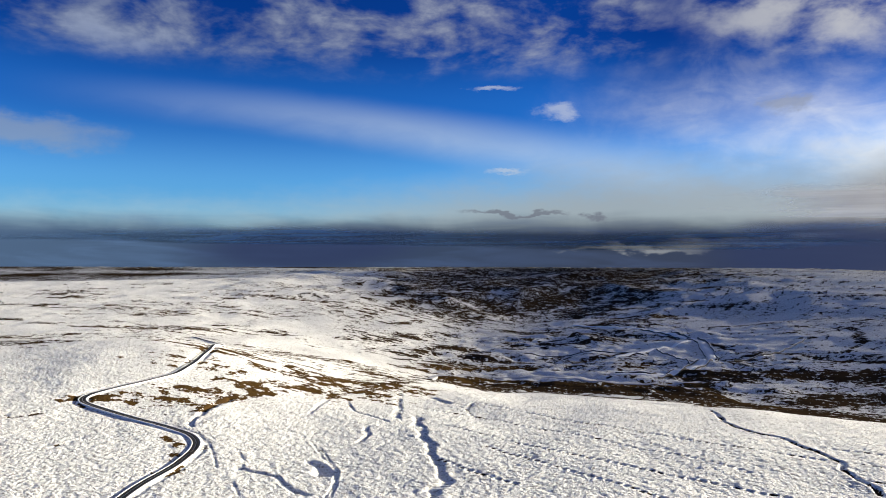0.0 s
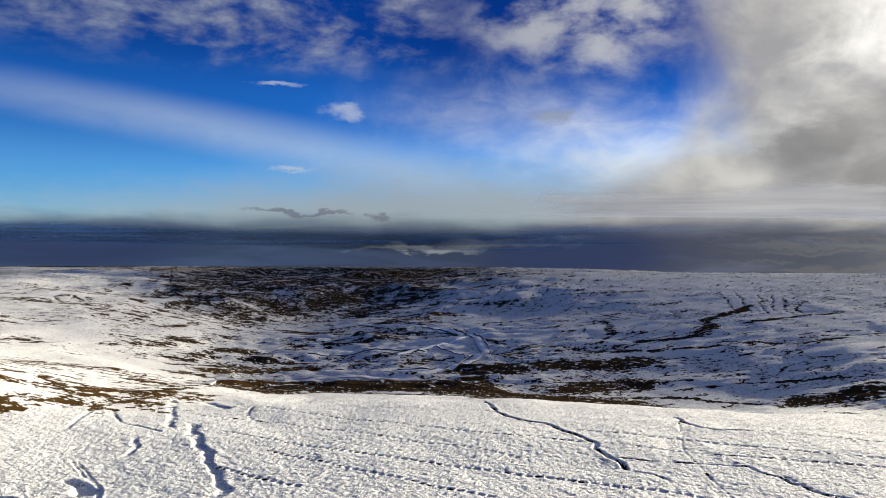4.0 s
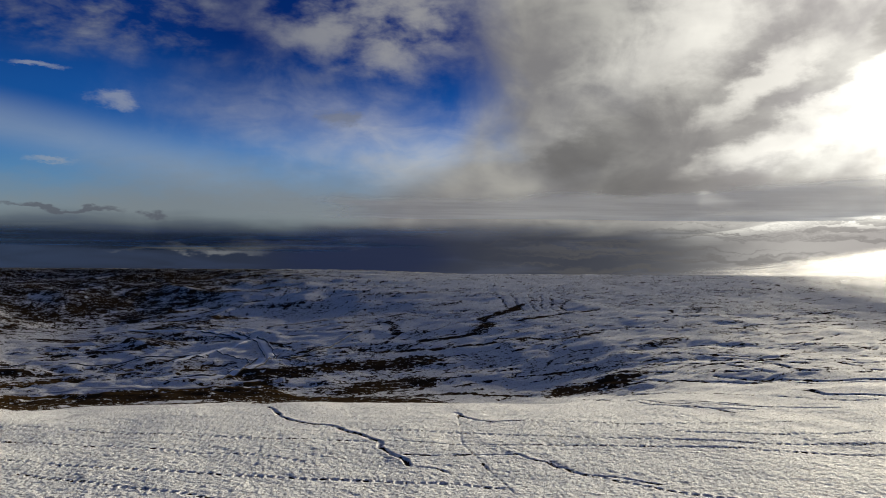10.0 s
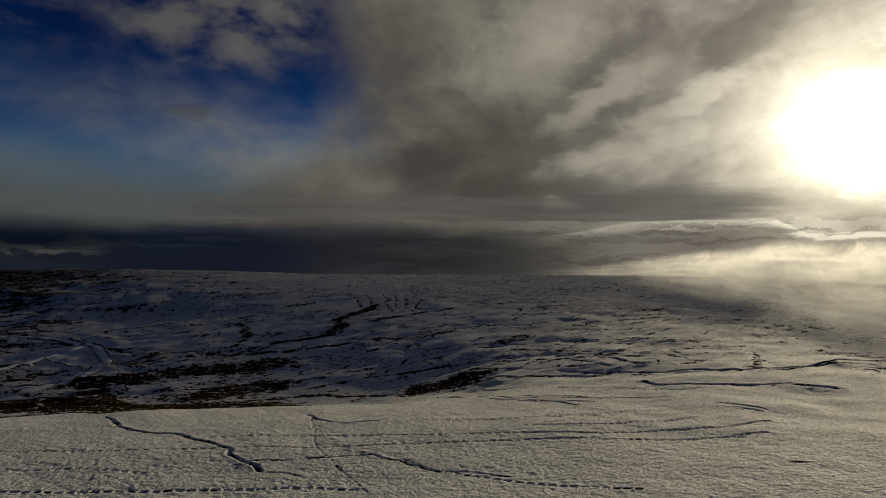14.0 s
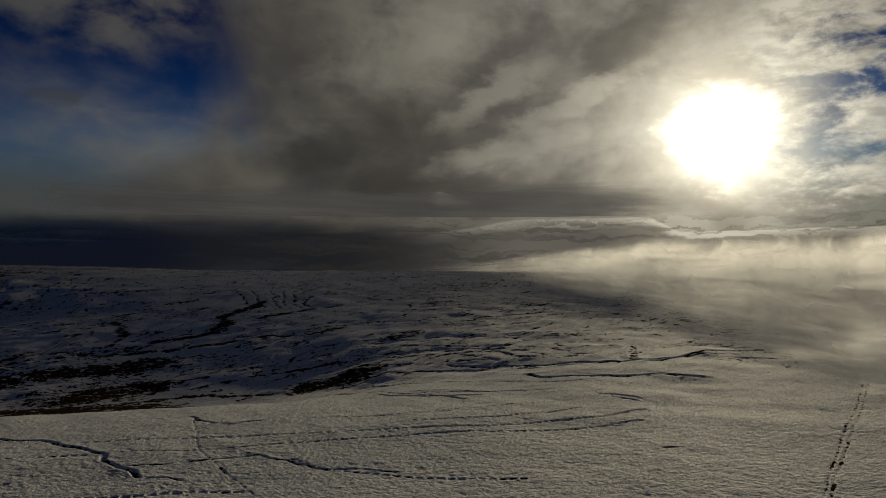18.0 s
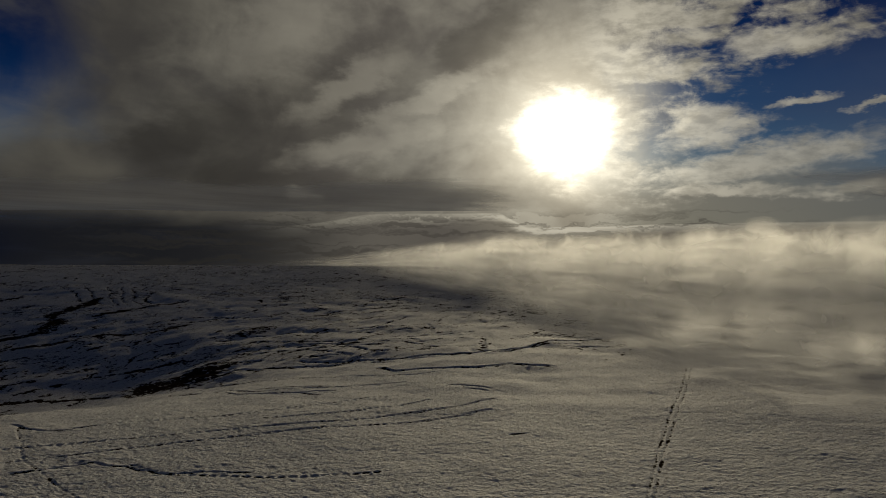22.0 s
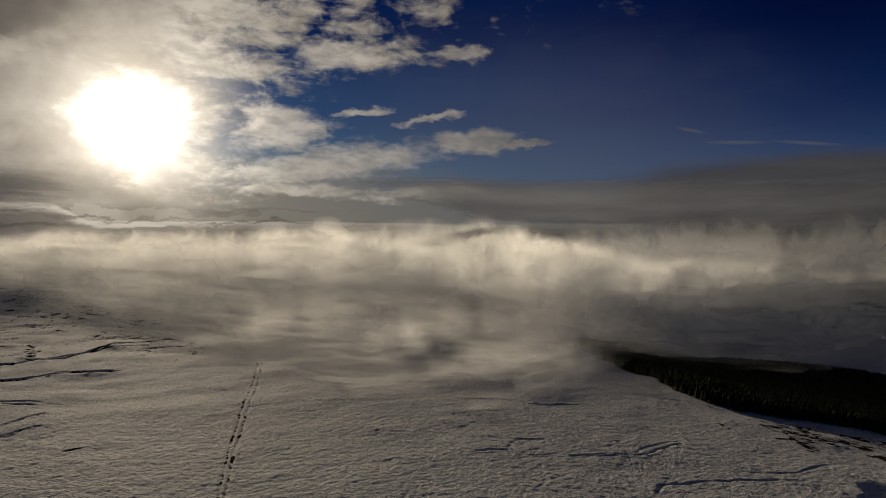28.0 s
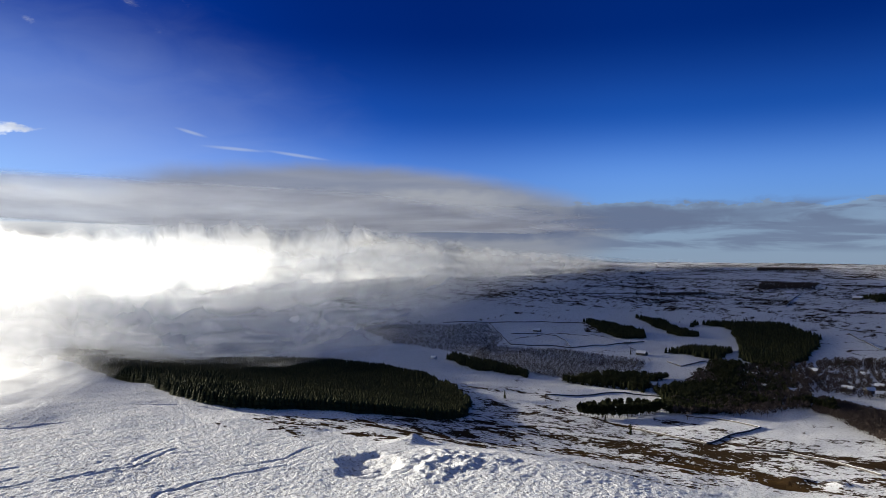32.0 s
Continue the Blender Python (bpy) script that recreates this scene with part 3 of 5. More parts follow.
ditch(2.2, 0.7, 0.5, 314, 295, 328, 288)
ditch(2.4, 0.7, 0.5, 189, 265, 196, 265)
ditch(2.0, 0.6, 0.5, 264, 564, 281, 535)
ditch(2.0, 0.6, 0.5, 326, 520, 352, 509)
# two wheel ruts of a track, coloured darker along their beds
ditch(1.75, 0.32, 0.45, 642, 369, 528, 309, 411, 250, 336, 210, 268, 173)
ditch(1.75, 0.32, 0.45, 644, 366, 530, 306, 414, 247, 338, 208, 270, 171)
ditch(3.0, 0.9, 0.5, 401, 447, 414, 428, 419, 407)
ditch(2.0, 0.6, 0.4, 304, 381, 337, 375, 362, 375, 395, 379)
ditch(2.0, 0.6, 0.4, 288, 361, 321, 357, 342, 349)
ditch(3.4, 0.52, 0.04, 517, 142, 527, 103, 525, 82, 546, 45)
ditch(3.4, 0.52, 0.04, 607, 10, 612, -32, 591, -61)
ditch(2.5, 0.60, 0.04, 411, 77, 417, 69, 422, 57)
ditch(2.1, 0.45, 0.04, 412, 76, 398, 76, 389, 73)
ditch(2.5, 0.45, 0.04, 376, 70, 383, 57, 391, 47)
ditch(2.5, 0.52, 0.04, 388, 44, 397, 19, 415, 0, 446, -18)
ditch(2.5, 0.45, 0.04, 378, 91, 389, 73)
ditch(2.1, 0.45, 0.04, 328, 49, 341, 46, 346, 43)
ditch(3.0, 0.52, 0.04, 357, -7, 375, -32, 382, -51, 392, -73)
ditch(2.1, 0.38, 0.04, 369, 51, 367, 47)
ditch(2.5, 0.45, 0.04, 337, 0, 354, -5, 366, -14)
ditch(2.3, 0.52, 0.04, 394, -48, 406, -69, 435, -92)
ditch(2.3, 0.38, 0.04, 389, 41, 406, 12, 456, -17)
ditch(4.0, 0.96, 0.73, 416, 584, 423, 542, 465, 504, 510, 473, 542, 440)
ditch(4.8, 1.12, 0.92, 314, 780, 387, 694, 451, 632, 506, 571, 538, 560, 578, 536, 650, 539, 684, 522)
ditch(5.6, 0.96, 0.63, 556, 560, 600, 599, 646, 633)
ditch(4.0, 1.04, 0.92, 558, 832, 608, 827, 667, 854, 703, 875)
ditch(5.6, 1.2, 0.92, 432, 1076, 499, 1080, 546, 1034, 612, 1007, 738, 1003, 872, 998, 996, 1036)
ditch(4.8, 0.96, 0.84, 445, 798, 480, 764, 506, 709, 574, 648)
ditch(4.0, 0.8, 0.63, 270, 671, 286, 562, 339, 522)
ditch(4.8, 0.96, 0.84, 457, 898, 525, 864, 625, 813, 720, 760)
ditch(4.0, 0.8, 0.63, 452, 744, 464, 671, 504, 676, 556, 619)
ditch(5.0, 1.1, 0.7, 292, 748, 312, 752, 329, 754)
ditch(4.4, 0.8, 0.55, 271, 1119, 337, 1098, 438, 1123, 504, 1100, 528, 1001, 647, 966, 769, 963)
ditch(4.4, 0.8, 0.5, 160, 1030, 254, 1050, 330, 1019, 412, 1056)
ditch(4.4, 0.9, 0.6, 299, 1215, 319, 1276, 367, 1339, 421, 1409)
ditch(3.9, 0.75, 0.5, 98, 1150, 159, 1210, 249, 1186, 305, 1241)
ditch(3.9, 0.6, 0.4, 367, 1339, 438, 1354, 541, 1329, 726, 1353)
ditch(5.0, 0.9, 0.75, 376, 1357, 433, 1642)
ditch(5.0, 0.9, 0.75, 399, 1343, 462, 1626)
ditch(5.0, 0.9, 0.75, 427, 1326, 496, 1607)
ditch(5.0, 0.9, 0.75, 446, 1316, 519, 1596)
ditch(5.0, 0.9, 0.75, 464, 1306, 542, 1585)
ditch(5.0, 0.9, 0.75, 482, 1296, 565, 1576)
ditch(3.2, 0.8, 0.73, 391, 939, 451, 887, 537, 814, 632, 765, 722, 732)
ditch(3.2, 0.8, 0.73, 381, 915, 439, 862, 503, 762, 593, 718, 674, 684)
ditch(3.2, 0.8, 0.73, 358, 859, 408, 802, 481, 729, 558, 676, 632, 641)
ditch(3.2, 0.8, 0.73, 340, 817, 386, 758, 454, 688, 519, 628, 585, 593)
ditch(3.2, 0.8, 0.73, 298, 716, 330, 648, 374, 567, 421, 510, 478, 485)
ditch(3.2, 0.8, 0.73, 494, 1188, 585, 1151, 726, 1101, 907, 1097, 1062, 1077)
ditch(3.2, 0.8, 0.73, 268, 683, 283, 544, 340, 513, 395, 484)
ditch(3.2, 0.8, 0.73, 349, 890, 422, 814, 494, 745, 563, 689)
ditch(3.8, 0.41, 0.4, 151, 935, 242, 918, 323, 904, 407, 915, 494, 927)
ditch(3.8, 0.41, 0.4, 144, 1040, 224, 1034, 302, 1052, 381, 1064, 482, 1063)
ditch(3.8, 0.41, 0.45, 295, 1193, 319, 1267, 363, 1339, 430, 1459)
# rows of short hollows, coloured darker inside: spacing, course
dashes(4.5, -229, 531, -187, 531, -141, 510, -98, 484, -60, 467, -24, 450, 22, 433, 41, 427)
dashes(4.5, -196, 531, -193, 510, -182, 489, -171, 486, -128, 461, -89, 440, -54, 421, -24, 407, 0, 390)
dashes(4.5, -221, 494, -171, 486)
dashes(4.5, -196, 447, -169, 436, -148, 423, -123, 411, -95, 397, -63, 383, -33, 371, -5, 362, 18, 355, 35, 350, 61, 342, 73, 338, 89, 329)
dashes(4.5, -139, 397, -120, 384, -104, 375, -87, 365, -72, 356, -57, 349, -40, 337, -24, 330, -9, 323)
dashes(4.5, -153, 361, -135, 349, -116, 339, -99, 331)
dashes(4.5, 135, 404, 150, 401, 179, 394, 207, 388, 252, 378)
dashes(4.5, 36, 463, 63, 453, 96, 442, 127, 431, 157, 420, 195, 409, 229, 399, 260, 390)
dashes(4.5, 148, 477, 191, 463, 223, 452, 254, 444, 292, 437)
dashes(4.5, 225, 422, 273, 407, 318, 406, 351, 408)
dashes(4.5, 208, 389, 251, 375, 287, 365, 324, 356, 357, 350)
dashes(4.5, 215, 403, 260, 388, 302, 384, 344, 378, 388, 375)
dashes(4.5, 240, 451, 298, 445, 345, 439)
dashes(4.5, 128, 370, 134, 344, 153, 327, 163, 315, 173, 307, 213, 284)
# bands of heather and bracken: cover, rust, half width, course
band(1.25, 0.25, 32, -300, 742, -234, 817, -149, 847, -59, 848)
band(1.3, 0.2, 30, -62, 800, 0, 790, 69, 787, 108, 772)
band(1.2, 0.1, 30, -65, 1016, -18, 1021, 49, 1048, 112, 1041, 152, 1034)
band(1.0, 0.2, 34, 64, 905, 132, 900)
band(0.85, 0.9, 14, -380, 350, -353, 380, -338, 418, -325, 467, -318, 539, -324, 658)
band(0.9, 0.9, 23, -300, 500, -278, 524)
band(0.6, 0.9, 45, -395, 489, -447, 623, -389, 616)
band(1.2, 0.1, 25, 285, 765, 318, 756, 341, 767)
band(1.1, 0.2, 33, 47, 883, 90, 907, 125, 907)
band(1.2, 0.9, 18.0, -343, 804, -314, 807, -269, 852, -204, 844, -155, 856, -111, 916, -57, 936)
band(1.0, 0.5, 9.6, -247, 747, -188, 778, -106, 778, -28, 614)
band(1.2, 0.8, 18.0, -52, 856, -12, 820, 37, 799, 88, 790)
band(1.2, 0.55, 14.4, -92, 1008, -46, 1015, 16, 1023, 63, 1032, 127, 1032, 181, 1020)
band(0.85, 0.15, 18.0, 0, 876, 55, 898, 126, 911)
band(1.0, 0.1, 4.8, 115, 832, 168, 839, 207, 812, 258, 773, 288, 726)
band(1.0, 0.1, 3.6, 173, 860, 216, 874, 258, 875, 305, 853, 344, 850)
band(1.0, 0.1, 3.6, 124, 897, 168, 906, 196, 905)
band(1.1, 0.1, 12.0, 288, 764, 309, 763, 340, 764)
band(1.0, 0.1, 6.0, 137, 1117, 194, 1093, 234, 1085, 284, 1079, 318, 1081, 375, 1049, 437, 1058)
band(1.1, 0.1, 9.0, 189, 1170, 233, 1160, 272, 1173, 301, 1218, 326, 1296, 365, 1345, 425, 1442)
band(0.8, 0.1, 21.0, 69, 1120, 113, 1129, 143, 1160)
band(0.9, 0.2, 12.0, 189, 1240, 210, 1248)
band(1.0, 0.1, 6.0, 148, 1382, 160, 1259, 127, 1178)
band(1.0, 0.1, 5.4, 16, 1063, -22, 942, -53, 867)
band(0.9, 0.1, 21.6, -559, 1042, -556, 1128, -540, 1223, -524, 1271)
band(0.95, 0.1, 17.4, -481, 1021, -472, 1125, -416, 1154)
band(0.95, 0.05, 16.8, -432, 1108, -364, 1051, -311, 1058)
band(1.0, 0.3, 4.8, -456, 925, -387, 994, -303, 1032, -189, 1040)
band(0.9, 0.5, 14.4, -363, 677, -318, 647, -301, 651)
band(0.9, 0.6, 22.2, -401, 865, -398, 902)
band(1.1, 0.9, 24.0, -386, 921, -371, 952, -336, 972, -303, 1006)
band(1.0, 0.4, 7.2, -297, 555, -292, 594, -300, 658)
band(0.95, 0.05, 31.2, -447, 1479, -378, 1468, -321, 1411, -240, 1437)
band(1.0, 0.2, 13.2, -420, 1326, -377, 1316)
band(1.0, 0.45, 24.0, -312, 1582, -250, 1640, -153, 1666)
band(0.9, 0.3, 18.6, -285, 1699, -213, 1742)
band(1.0, 0.1, 12.0, -296, 1560, -210, 1530)
band(1.0, 0.1, 7.2, -80, 1492, -23, 1489, 45, 1502)
band(1.0, 0.4, 9.6, -230, 1124, -175, 1153, -154, 1188)
band(0.9, 0.5, 15.0, -169, 1061, -146, 1068)
band(0.9, 0.1, 12.0, -234, 999, -192, 977, -144, 952)
band(0.9, 0.1, 12.0, -139, 1106, -107, 1078)
band(1.0, 0.1, 13.8, -746, 1511, -776, 1670, -809, 1827)
band(0.9, 0.1, 39.6, -931, 1912, -927, 2092)
band(1.0, 0.2, 61.2, -755, 2004, -617, 1944, -552, 2024, -508, 2093)
band(0.9, 0.1, 46.8, -860, 2195, -705, 2387)
band(0.9, 0.1, 96.0, -1091, 2343, -825, 2792)
band(0.9, 0.1, 96.0, -647, 2660, -424, 2522, -258, 2788)
band(0.9, 0.1, 88.8, -627, 3045, -258, 2788, 80, 2661)
band(0.9, 0.4, 7.8, -678, 1263, -626, 1268, -631, 1404)
band(0.9, 0.2, 18.0, -811, 1508, -759, 1537)
band(1.0, 0.1, 16.2, -686, 1602, -672, 1783, -575, 1900, -425, 1867)
band(0.9, 0.1, 13.2, -170, 1844, -56, 1801, 54, 1805)
band(0.9, 0.1, 4.2, -79, 1282, -19, 1225, 63, 1179)
band(0.9, 0.1, 10.8, 110, 1816, 192, 1794, 314, 1772)
band(1.0, 0.1, 6.0, 365, 1238, 455, 1272, 546, 1295)
band(0.9, 0.1, 3.6, 188, 1016, 257, 1006, 304, 1005)
band(0.9, 0.95, 11.0, -383, 345, -359, 366, -343, 389, -329, 425, -320, 475, -312, 536)
band(0.9, 0.9, 26.0, -307, 485, -285, 516, -281, 569)
band(0.8, 0.6, 30.0, -418, 501, -471, 625, -488, 722, -440, 744, -400, 724)
band(0.7, 0.6, 30.0, -552, 756, -410, 607, -348, 537)
band(0.6, 0.6, 30.0, -337, 524, -343, 621, -372, 816)
band(0.8, 0.4, 32.0, -834, 746, -757, 791, -678, 862, -642, 950)
band(0.75, 0.4, 39.0, -1060, 1049, -911, 977, -913, 1126, -782, 1087)
band(0.7, 0.3, 41.0, -1061, 1387, -911, 1346, -805, 1358, -703, 1272)
band(0.8, 0.3, 126.0, -1039, 1638, -912, 1651, -848, 1784, -815, 2027)
band(0.7, 0.4, 56.0, -773, 1350, -722, 1460, -664, 1455)
band(0.8, 0.3, 30.0, -764, 563, -580, 443)
band(0.7, 0.3, 57.0, -1282, 1089, -1486, 1294)
band(0.8, 0.2, 60.0, -290, 1543, -234, 1558, -202, 1669)
band(0.7, 0.2, 38.0, -399, 1264, -351, 1319, -257, 1364, -155, 1358)
band(0.7, 0.4, 24.0, -462, 1100, -386, 1104, -325, 1086, -265, 1130)
band(0.7, 0.3, 26.0, -208, 1108, -164, 1036, -152, 1116)
band(0.9, 0.15, 111.0, -636, 1548, -606, 1821, -546, 2048, -465, 2288)
band(0.75, 0.15, 160.0, -943, 2451, -765, 2422, -556, 2374, -416, 2634)
band(0.7, 0.1, 160.0, -758, 3235, -364, 3004, -55, 3197)
band(0.6, 0.1, 160.0, -1640, 3315, -1328, 3706, -989, 4218)
band(0.6, 0.2, 28.0, 67, 1136, 112, 1169, 152, 1158)
band(0.95, 0.7, 4, -299, 320, -281, 308, -266, 293, -254, 277)
band(0.9, 0.7, 3, -317, 363, -323, 380, -327, 404)
band(0.88, 0.12, 16.0, 517, -112, 530, -140, 532, -175, 524, -199, 526, -243, 529, -284, 501, -336)
band(0.95, 0.6, 10.0, 521, -316, 498, -355, 465, -384, 422, -399, 379, -408)
band(1.0, 0.1, 10.0, 610, -211, 666, -277, 658, -316)
band(1.0, 0.1, 6.0, 565, -235, 619, -297, 655, -365, 637, -393)
band(0.85, 0.1, 12.0, 561, -156, 574, -189, 558, -213)
band(1.0, 0.4, 8.0, 540, -373, 510, -409, 451, -421, 404, -424, 361, -428)
band(0.9, 0.1, 8.0, 591, -301, 587, -351, 565, -390)
band(0.9, 0.1, 9.0, 763, -359, 738, -397, 688, -418)
band(0.6, 0.1, 30.0, 516, -84, 542, -117, 545, -161, 545, -208, 570, -269)
band(0.65, 0.3, 18.0, 498, -107, 483, -159, 529, -259, 524, -318, 503, -359)
band(0.6, 0.5, 21.0, 580, -376, 542, -416, 481, -431, 425, -424)
band(0.6, 0.5, 13.0, 519, -294, 488, -348, 445, -367, 404, -397, 374, -402)
band(0.6, 0.25, 30.0, 806, -364, 777, -433, 704, -457, 614, -458, 534, -460)
band(0.6, 0.3, 21.0, 509, -444, 464, -469, 415, -475, 362, -472)
band(0.6, 0.2, 34.0, 925, -410, 894, -455, 865, -491)
band(0.55, 0.1, 149.0, 2648, -1100, 2293, -1166, 2075, -1261, 1858, -1429, 1567, -1486)
band(0.6, 0.1, 160.0, 3215, -1791, 2703, -1783, 2226, -1712, 1964, -1741)
band(0.6, 0.1, 146.0, 2237, -1983, 2058, -2030, 1737, -1922, 1731, -2113)
band(0.5, 0.1, 56.0, 2080, -512, 1744, -486, 1642, -512)
band(0.5, 0.1, 160.0, 3220, -3055, 3224, -3395, 2999, -3489)
band(0.55, 0.1, 80.0, 1687, -1394, 1540, -1461, 1407, -1518, 1143, -1462)


# ---- ground ----
ROAD = course((-232, 205, -246, 237, -252, 254, -259, 283, -270, 309, -279, 322, -292, 331, -314, 334, -342, 335, -369, 337, -386, 339, -393, 346, -392, 365,
               -386, 393, -383, 418, -395, 451, -422, 499, -455, 545, -500, 610, -556, 680, -640, 730))
TRACK = course((-162, 972, -113, 980, -80, 1045, -54, 1112, -50, 1152, -70, 1272, -98, 1332, -140, 1410, -191, 1487, -251, 1522, -350, 1589))
SIDE_TRACK = course((-80, 1300, -138, 1213, -190, 1135))
MOUNDS = ((448, -160, 3.2, 8), (440, -152, 2.0, 10), (-300, 1340, 8, 20), (-270, 1335, 5, 40), (395, -430, 2.5, 12), (372, -445, 2.5, 9))


def drawn_on(x, y):
    """What ditches, rows of hollows, growth and mounds do to the ground: height, darkness and rust at each place."""
    dz, dark, rust = np.zeros(len(x)), np.zeros(len(x)), np.zeros(len(x))
    r = np.hypot(x, y)
    wx = x + 2.2 * rough(x, y, 17, 41, 2) + 7.0 * rough(x, y, 80, 43) * smooth(r, 500, 1000)
    wy = y + 2.2 * rough(x, y, 17, 47, 2) + 7.0 * rough(x, y, 80, 53) * smooth(r, 500, 1000)
    patchy = rough(x, y, 9, 55, 3, 0.7)
    streak = rough(x * 0.35 + y * 0.15, y * 1.35 - x * 0.3, 26, 57, 4, 0.66)
    for cover, red, half, line in BANDS:
        n, off, _, _ = reach(line, wx, wy, half * 2.2)
        edge = smooth(off, half * 2.1, half * 0.2) * cover
        even = np.clip((cover - 0.75) / 0.4, 0, 1)
        here = np.clip(edge * 1.1 + (streak[n] * 0.95 + patchy[n] * 0.55) * (1 - 0.45 * even) - 0.5 + 0.5 * even, 0, 1) * (edge > 0.02)
        rust[n] = np.where(here > dark[n], red, rust[n])
        dark[n] = np.maximum(dark[n], here)
    rx, ry = 2.6 * rough(x, y, 15, 31, 3), 2.6 * rough(x, y, 15, 37, 3)
    for width, depth, growth, line in DITCHES:
        k, j = (0.25, 0.0) if width < 1.8 else (1.0, min(max(width - 1.8, 0.0) / 2, 1.0) if growth < 0.5 else 0.0)
        n, off, along, total = reach(line, x + (wx - x) * k + rx * j, y + (wy - y) * k + ry * j, width * 2)
        fade = smooth(along, -1, 6) * smooth(total - along, -1, 6)
        cut = smooth(off, width * 0.62, width * 0.15) * fade * np.clip(0.95 + (0.15 if width < 1.8 else 1.0) * (0.6 * patchy[n] + 0.3 * streak[n]), 0.35, 1.2)
        dz[n] -= depth * cut - 0.14 * abs(depth) * smooth(off, width * 1.5, width * 0.8) * smooth(off, width * 0.45, width * 0.8) * fade
        dark[n] = np.maximum(dark[n], np.clip(cut * growth * (1.15 + patchy[n]), 0, 1))
    for gap, line in ROWS_OF_DASHES:
        n, off, along, _ = reach(line, x + 0.5 * rough(x, y, 12, 61), y + 0.5 * rough(x, y, 12, 63), 3.5)
        step = (along + 0.8 * rough(x[n], y[n], 30, 67)) / (gap * 1.15) % 1.0
        dash = smooth(step, 0.0, 0.12) * smooth(step, 0.86, 0.74)
        cut = smooth(off, 1.7, 0.5) * dash
        dz[n] -= 0.6 * cut
        dz[n] += 0.2 * smooth(off, 2.4, 0.9) * (1 - dash)
        dark[n] = np.maximum(dark[n], cut * 0.38)
    for mx, my, rise, size in MOUNDS:
        d = np.hypot(wx - mx, wy - my) / size
        dz += 1.35 * rise * np.exp(-d * d)
    b = np.degrees(np.arctan2(x, y))
    wr, wb = r + 5 * rough(x, y, 16, 73, 2), b + 0.9 * rough(x, y, 13, 75, 2)
    heap = np.exp(-(((wr - 393) / 40) ** 2 + ((wb - 112.0) / 4.3) ** 2) ** 2)
    dz += heap * (1.5 + 1.9 * rough(x, y, 11, 71, 4, 0.62))
    pit = np.exp(-(((wr - 392) / 27) ** 2 + ((wb - 106.0) / 1.9) ** 2) ** 3)
    dz -= pit * (3.4 + 1.2 * rough(x, y, 9, 77, 2))
    return dz, dark, rust


def ground_height(x, y, drawn=None):
    """Height of the ground with its hummocks, ditches and tussocks."""
    x, y = np.atleast_1d(np.asarray(x, float)), np.atleast_1d(np.asarray(y, float))
    r, b = np.hypot(x, y), np.degrees(np.arctan2(x, y))
    z = base_height(x, y)
    z = z + 1.6 * rough(x, y, 60, 3, 2) * smooth(r, 150, 700)
    knolls = smooth(b, -28, -20) * smooth(b, 8, -2) * smooth(r, 780, 880) * smooth(r, 1700, 1300)
    z = z + knolls * (7.5 * np.abs(rough(x * 0.5 + 0.2 * y, y * 1.25 - 0.25 * x, 60, 12, 3)) - 0.5 + 1.5 * rough(x, y, 18, 15, 2))
    spurs = smooth(b, -40, -30) * smooth(b, 12, 2) * smooth(r, 1350, 1900) * smooth(r, 4600, 3600)
    z = z + spurs * (34 * (0.32 - np.abs(rough(x + 0.3 * y, y - 0.3 * x, 520, 16, 3))) + 5 * rough(x, y, 120, 18, 3))
    gullied = smooth(b, 6, 16) * smooth(b, 60, 44) * smooth(r, 620, 800)
    z = z + gullied * 2.4 * np.abs(rough(x + y * 0.6, (y - x * 0.5) * 2.4, 110, 14, 3))
    z = z + 0.28 * rough(x, y, 17, 5, 2)
    z = z + (0.12 * rough(x + 0.6 * rough(x, y, 7, 6), y + 0.6 * rough(y, x, 7, 7), 4.3, 8, 2, 0.7)) * smooth(r, 1400, 500) * smooth(r, 30, 200)
    z = z + 0.14 * rough(x, y, 2.2, 9, 1) * smooth(r, 800, 420) * smooth(r, 60, 260)
    z = z + (drawn_on(x, y)[0] if drawn is None else drawn)
    n, off, _, _ = reach(ROAD, x, y, 16)
    flat = smooth(off, 8, 2.6)
    z[n] = z[n] * (1 - flat) + flat * (base_height(x[n], y[n]) + 0.2)
    z[n] -= 0.6 * smooth(off, 6.5, 4.6) * smooth(off, 2.6, 3.8)
    return z


def sheet(name, bearings, radii):
    """One polar sheet of ground with its plant cover as attributes."""
    b, r = np.meshgrid(np.radians(bearings), radii, indexing="ij")
    x, y = (np.sin(b) * r).ravel(), (np.cos(b) * r).ravel()
    dz, dark, rust = drawn_on(x, y)
    z = ground_height(x, y, dz)
    n, m = len(bearings), len(radii)
    i, j = np.meshgrid(np.arange(n - 1), np.arange(m - 1), indexing="ij")
    a = (i * m + j).ravel()
    quads = np.stack([a, a + 1, a + m + 1, a + m], 1)
    mesh = bpy.data.meshes.new(name)
    mesh.vertices.add(len(x))
    mesh.vertices.foreach_set("co", np.stack([x, y, z], 1).astype(np.float32).ravel())
    mesh.loops.add(quads.size)
    mesh.loops.foreach_set("vertex_index", quads.astype(np.int32).ravel())
    mesh.polygons.add(len(quads))
    mesh.polygons.foreach_set("loop_start", np.arange(0, quads.size, 4, dtype=np.int32))
    mesh.polygons.foreach_set("use_smooth", np.ones(len(quads), dtype=bool))
    for key, value in plant_cover(x, y, dark, rust).items():
        mesh.attributes.new(key, "FLOAT", "POINT").data.foreach_set("value", value.astype(np.float32))
    mesh.update()
    mesh.validate()
    mesh.materials.append(SNOW)
    return new(name, mesh)


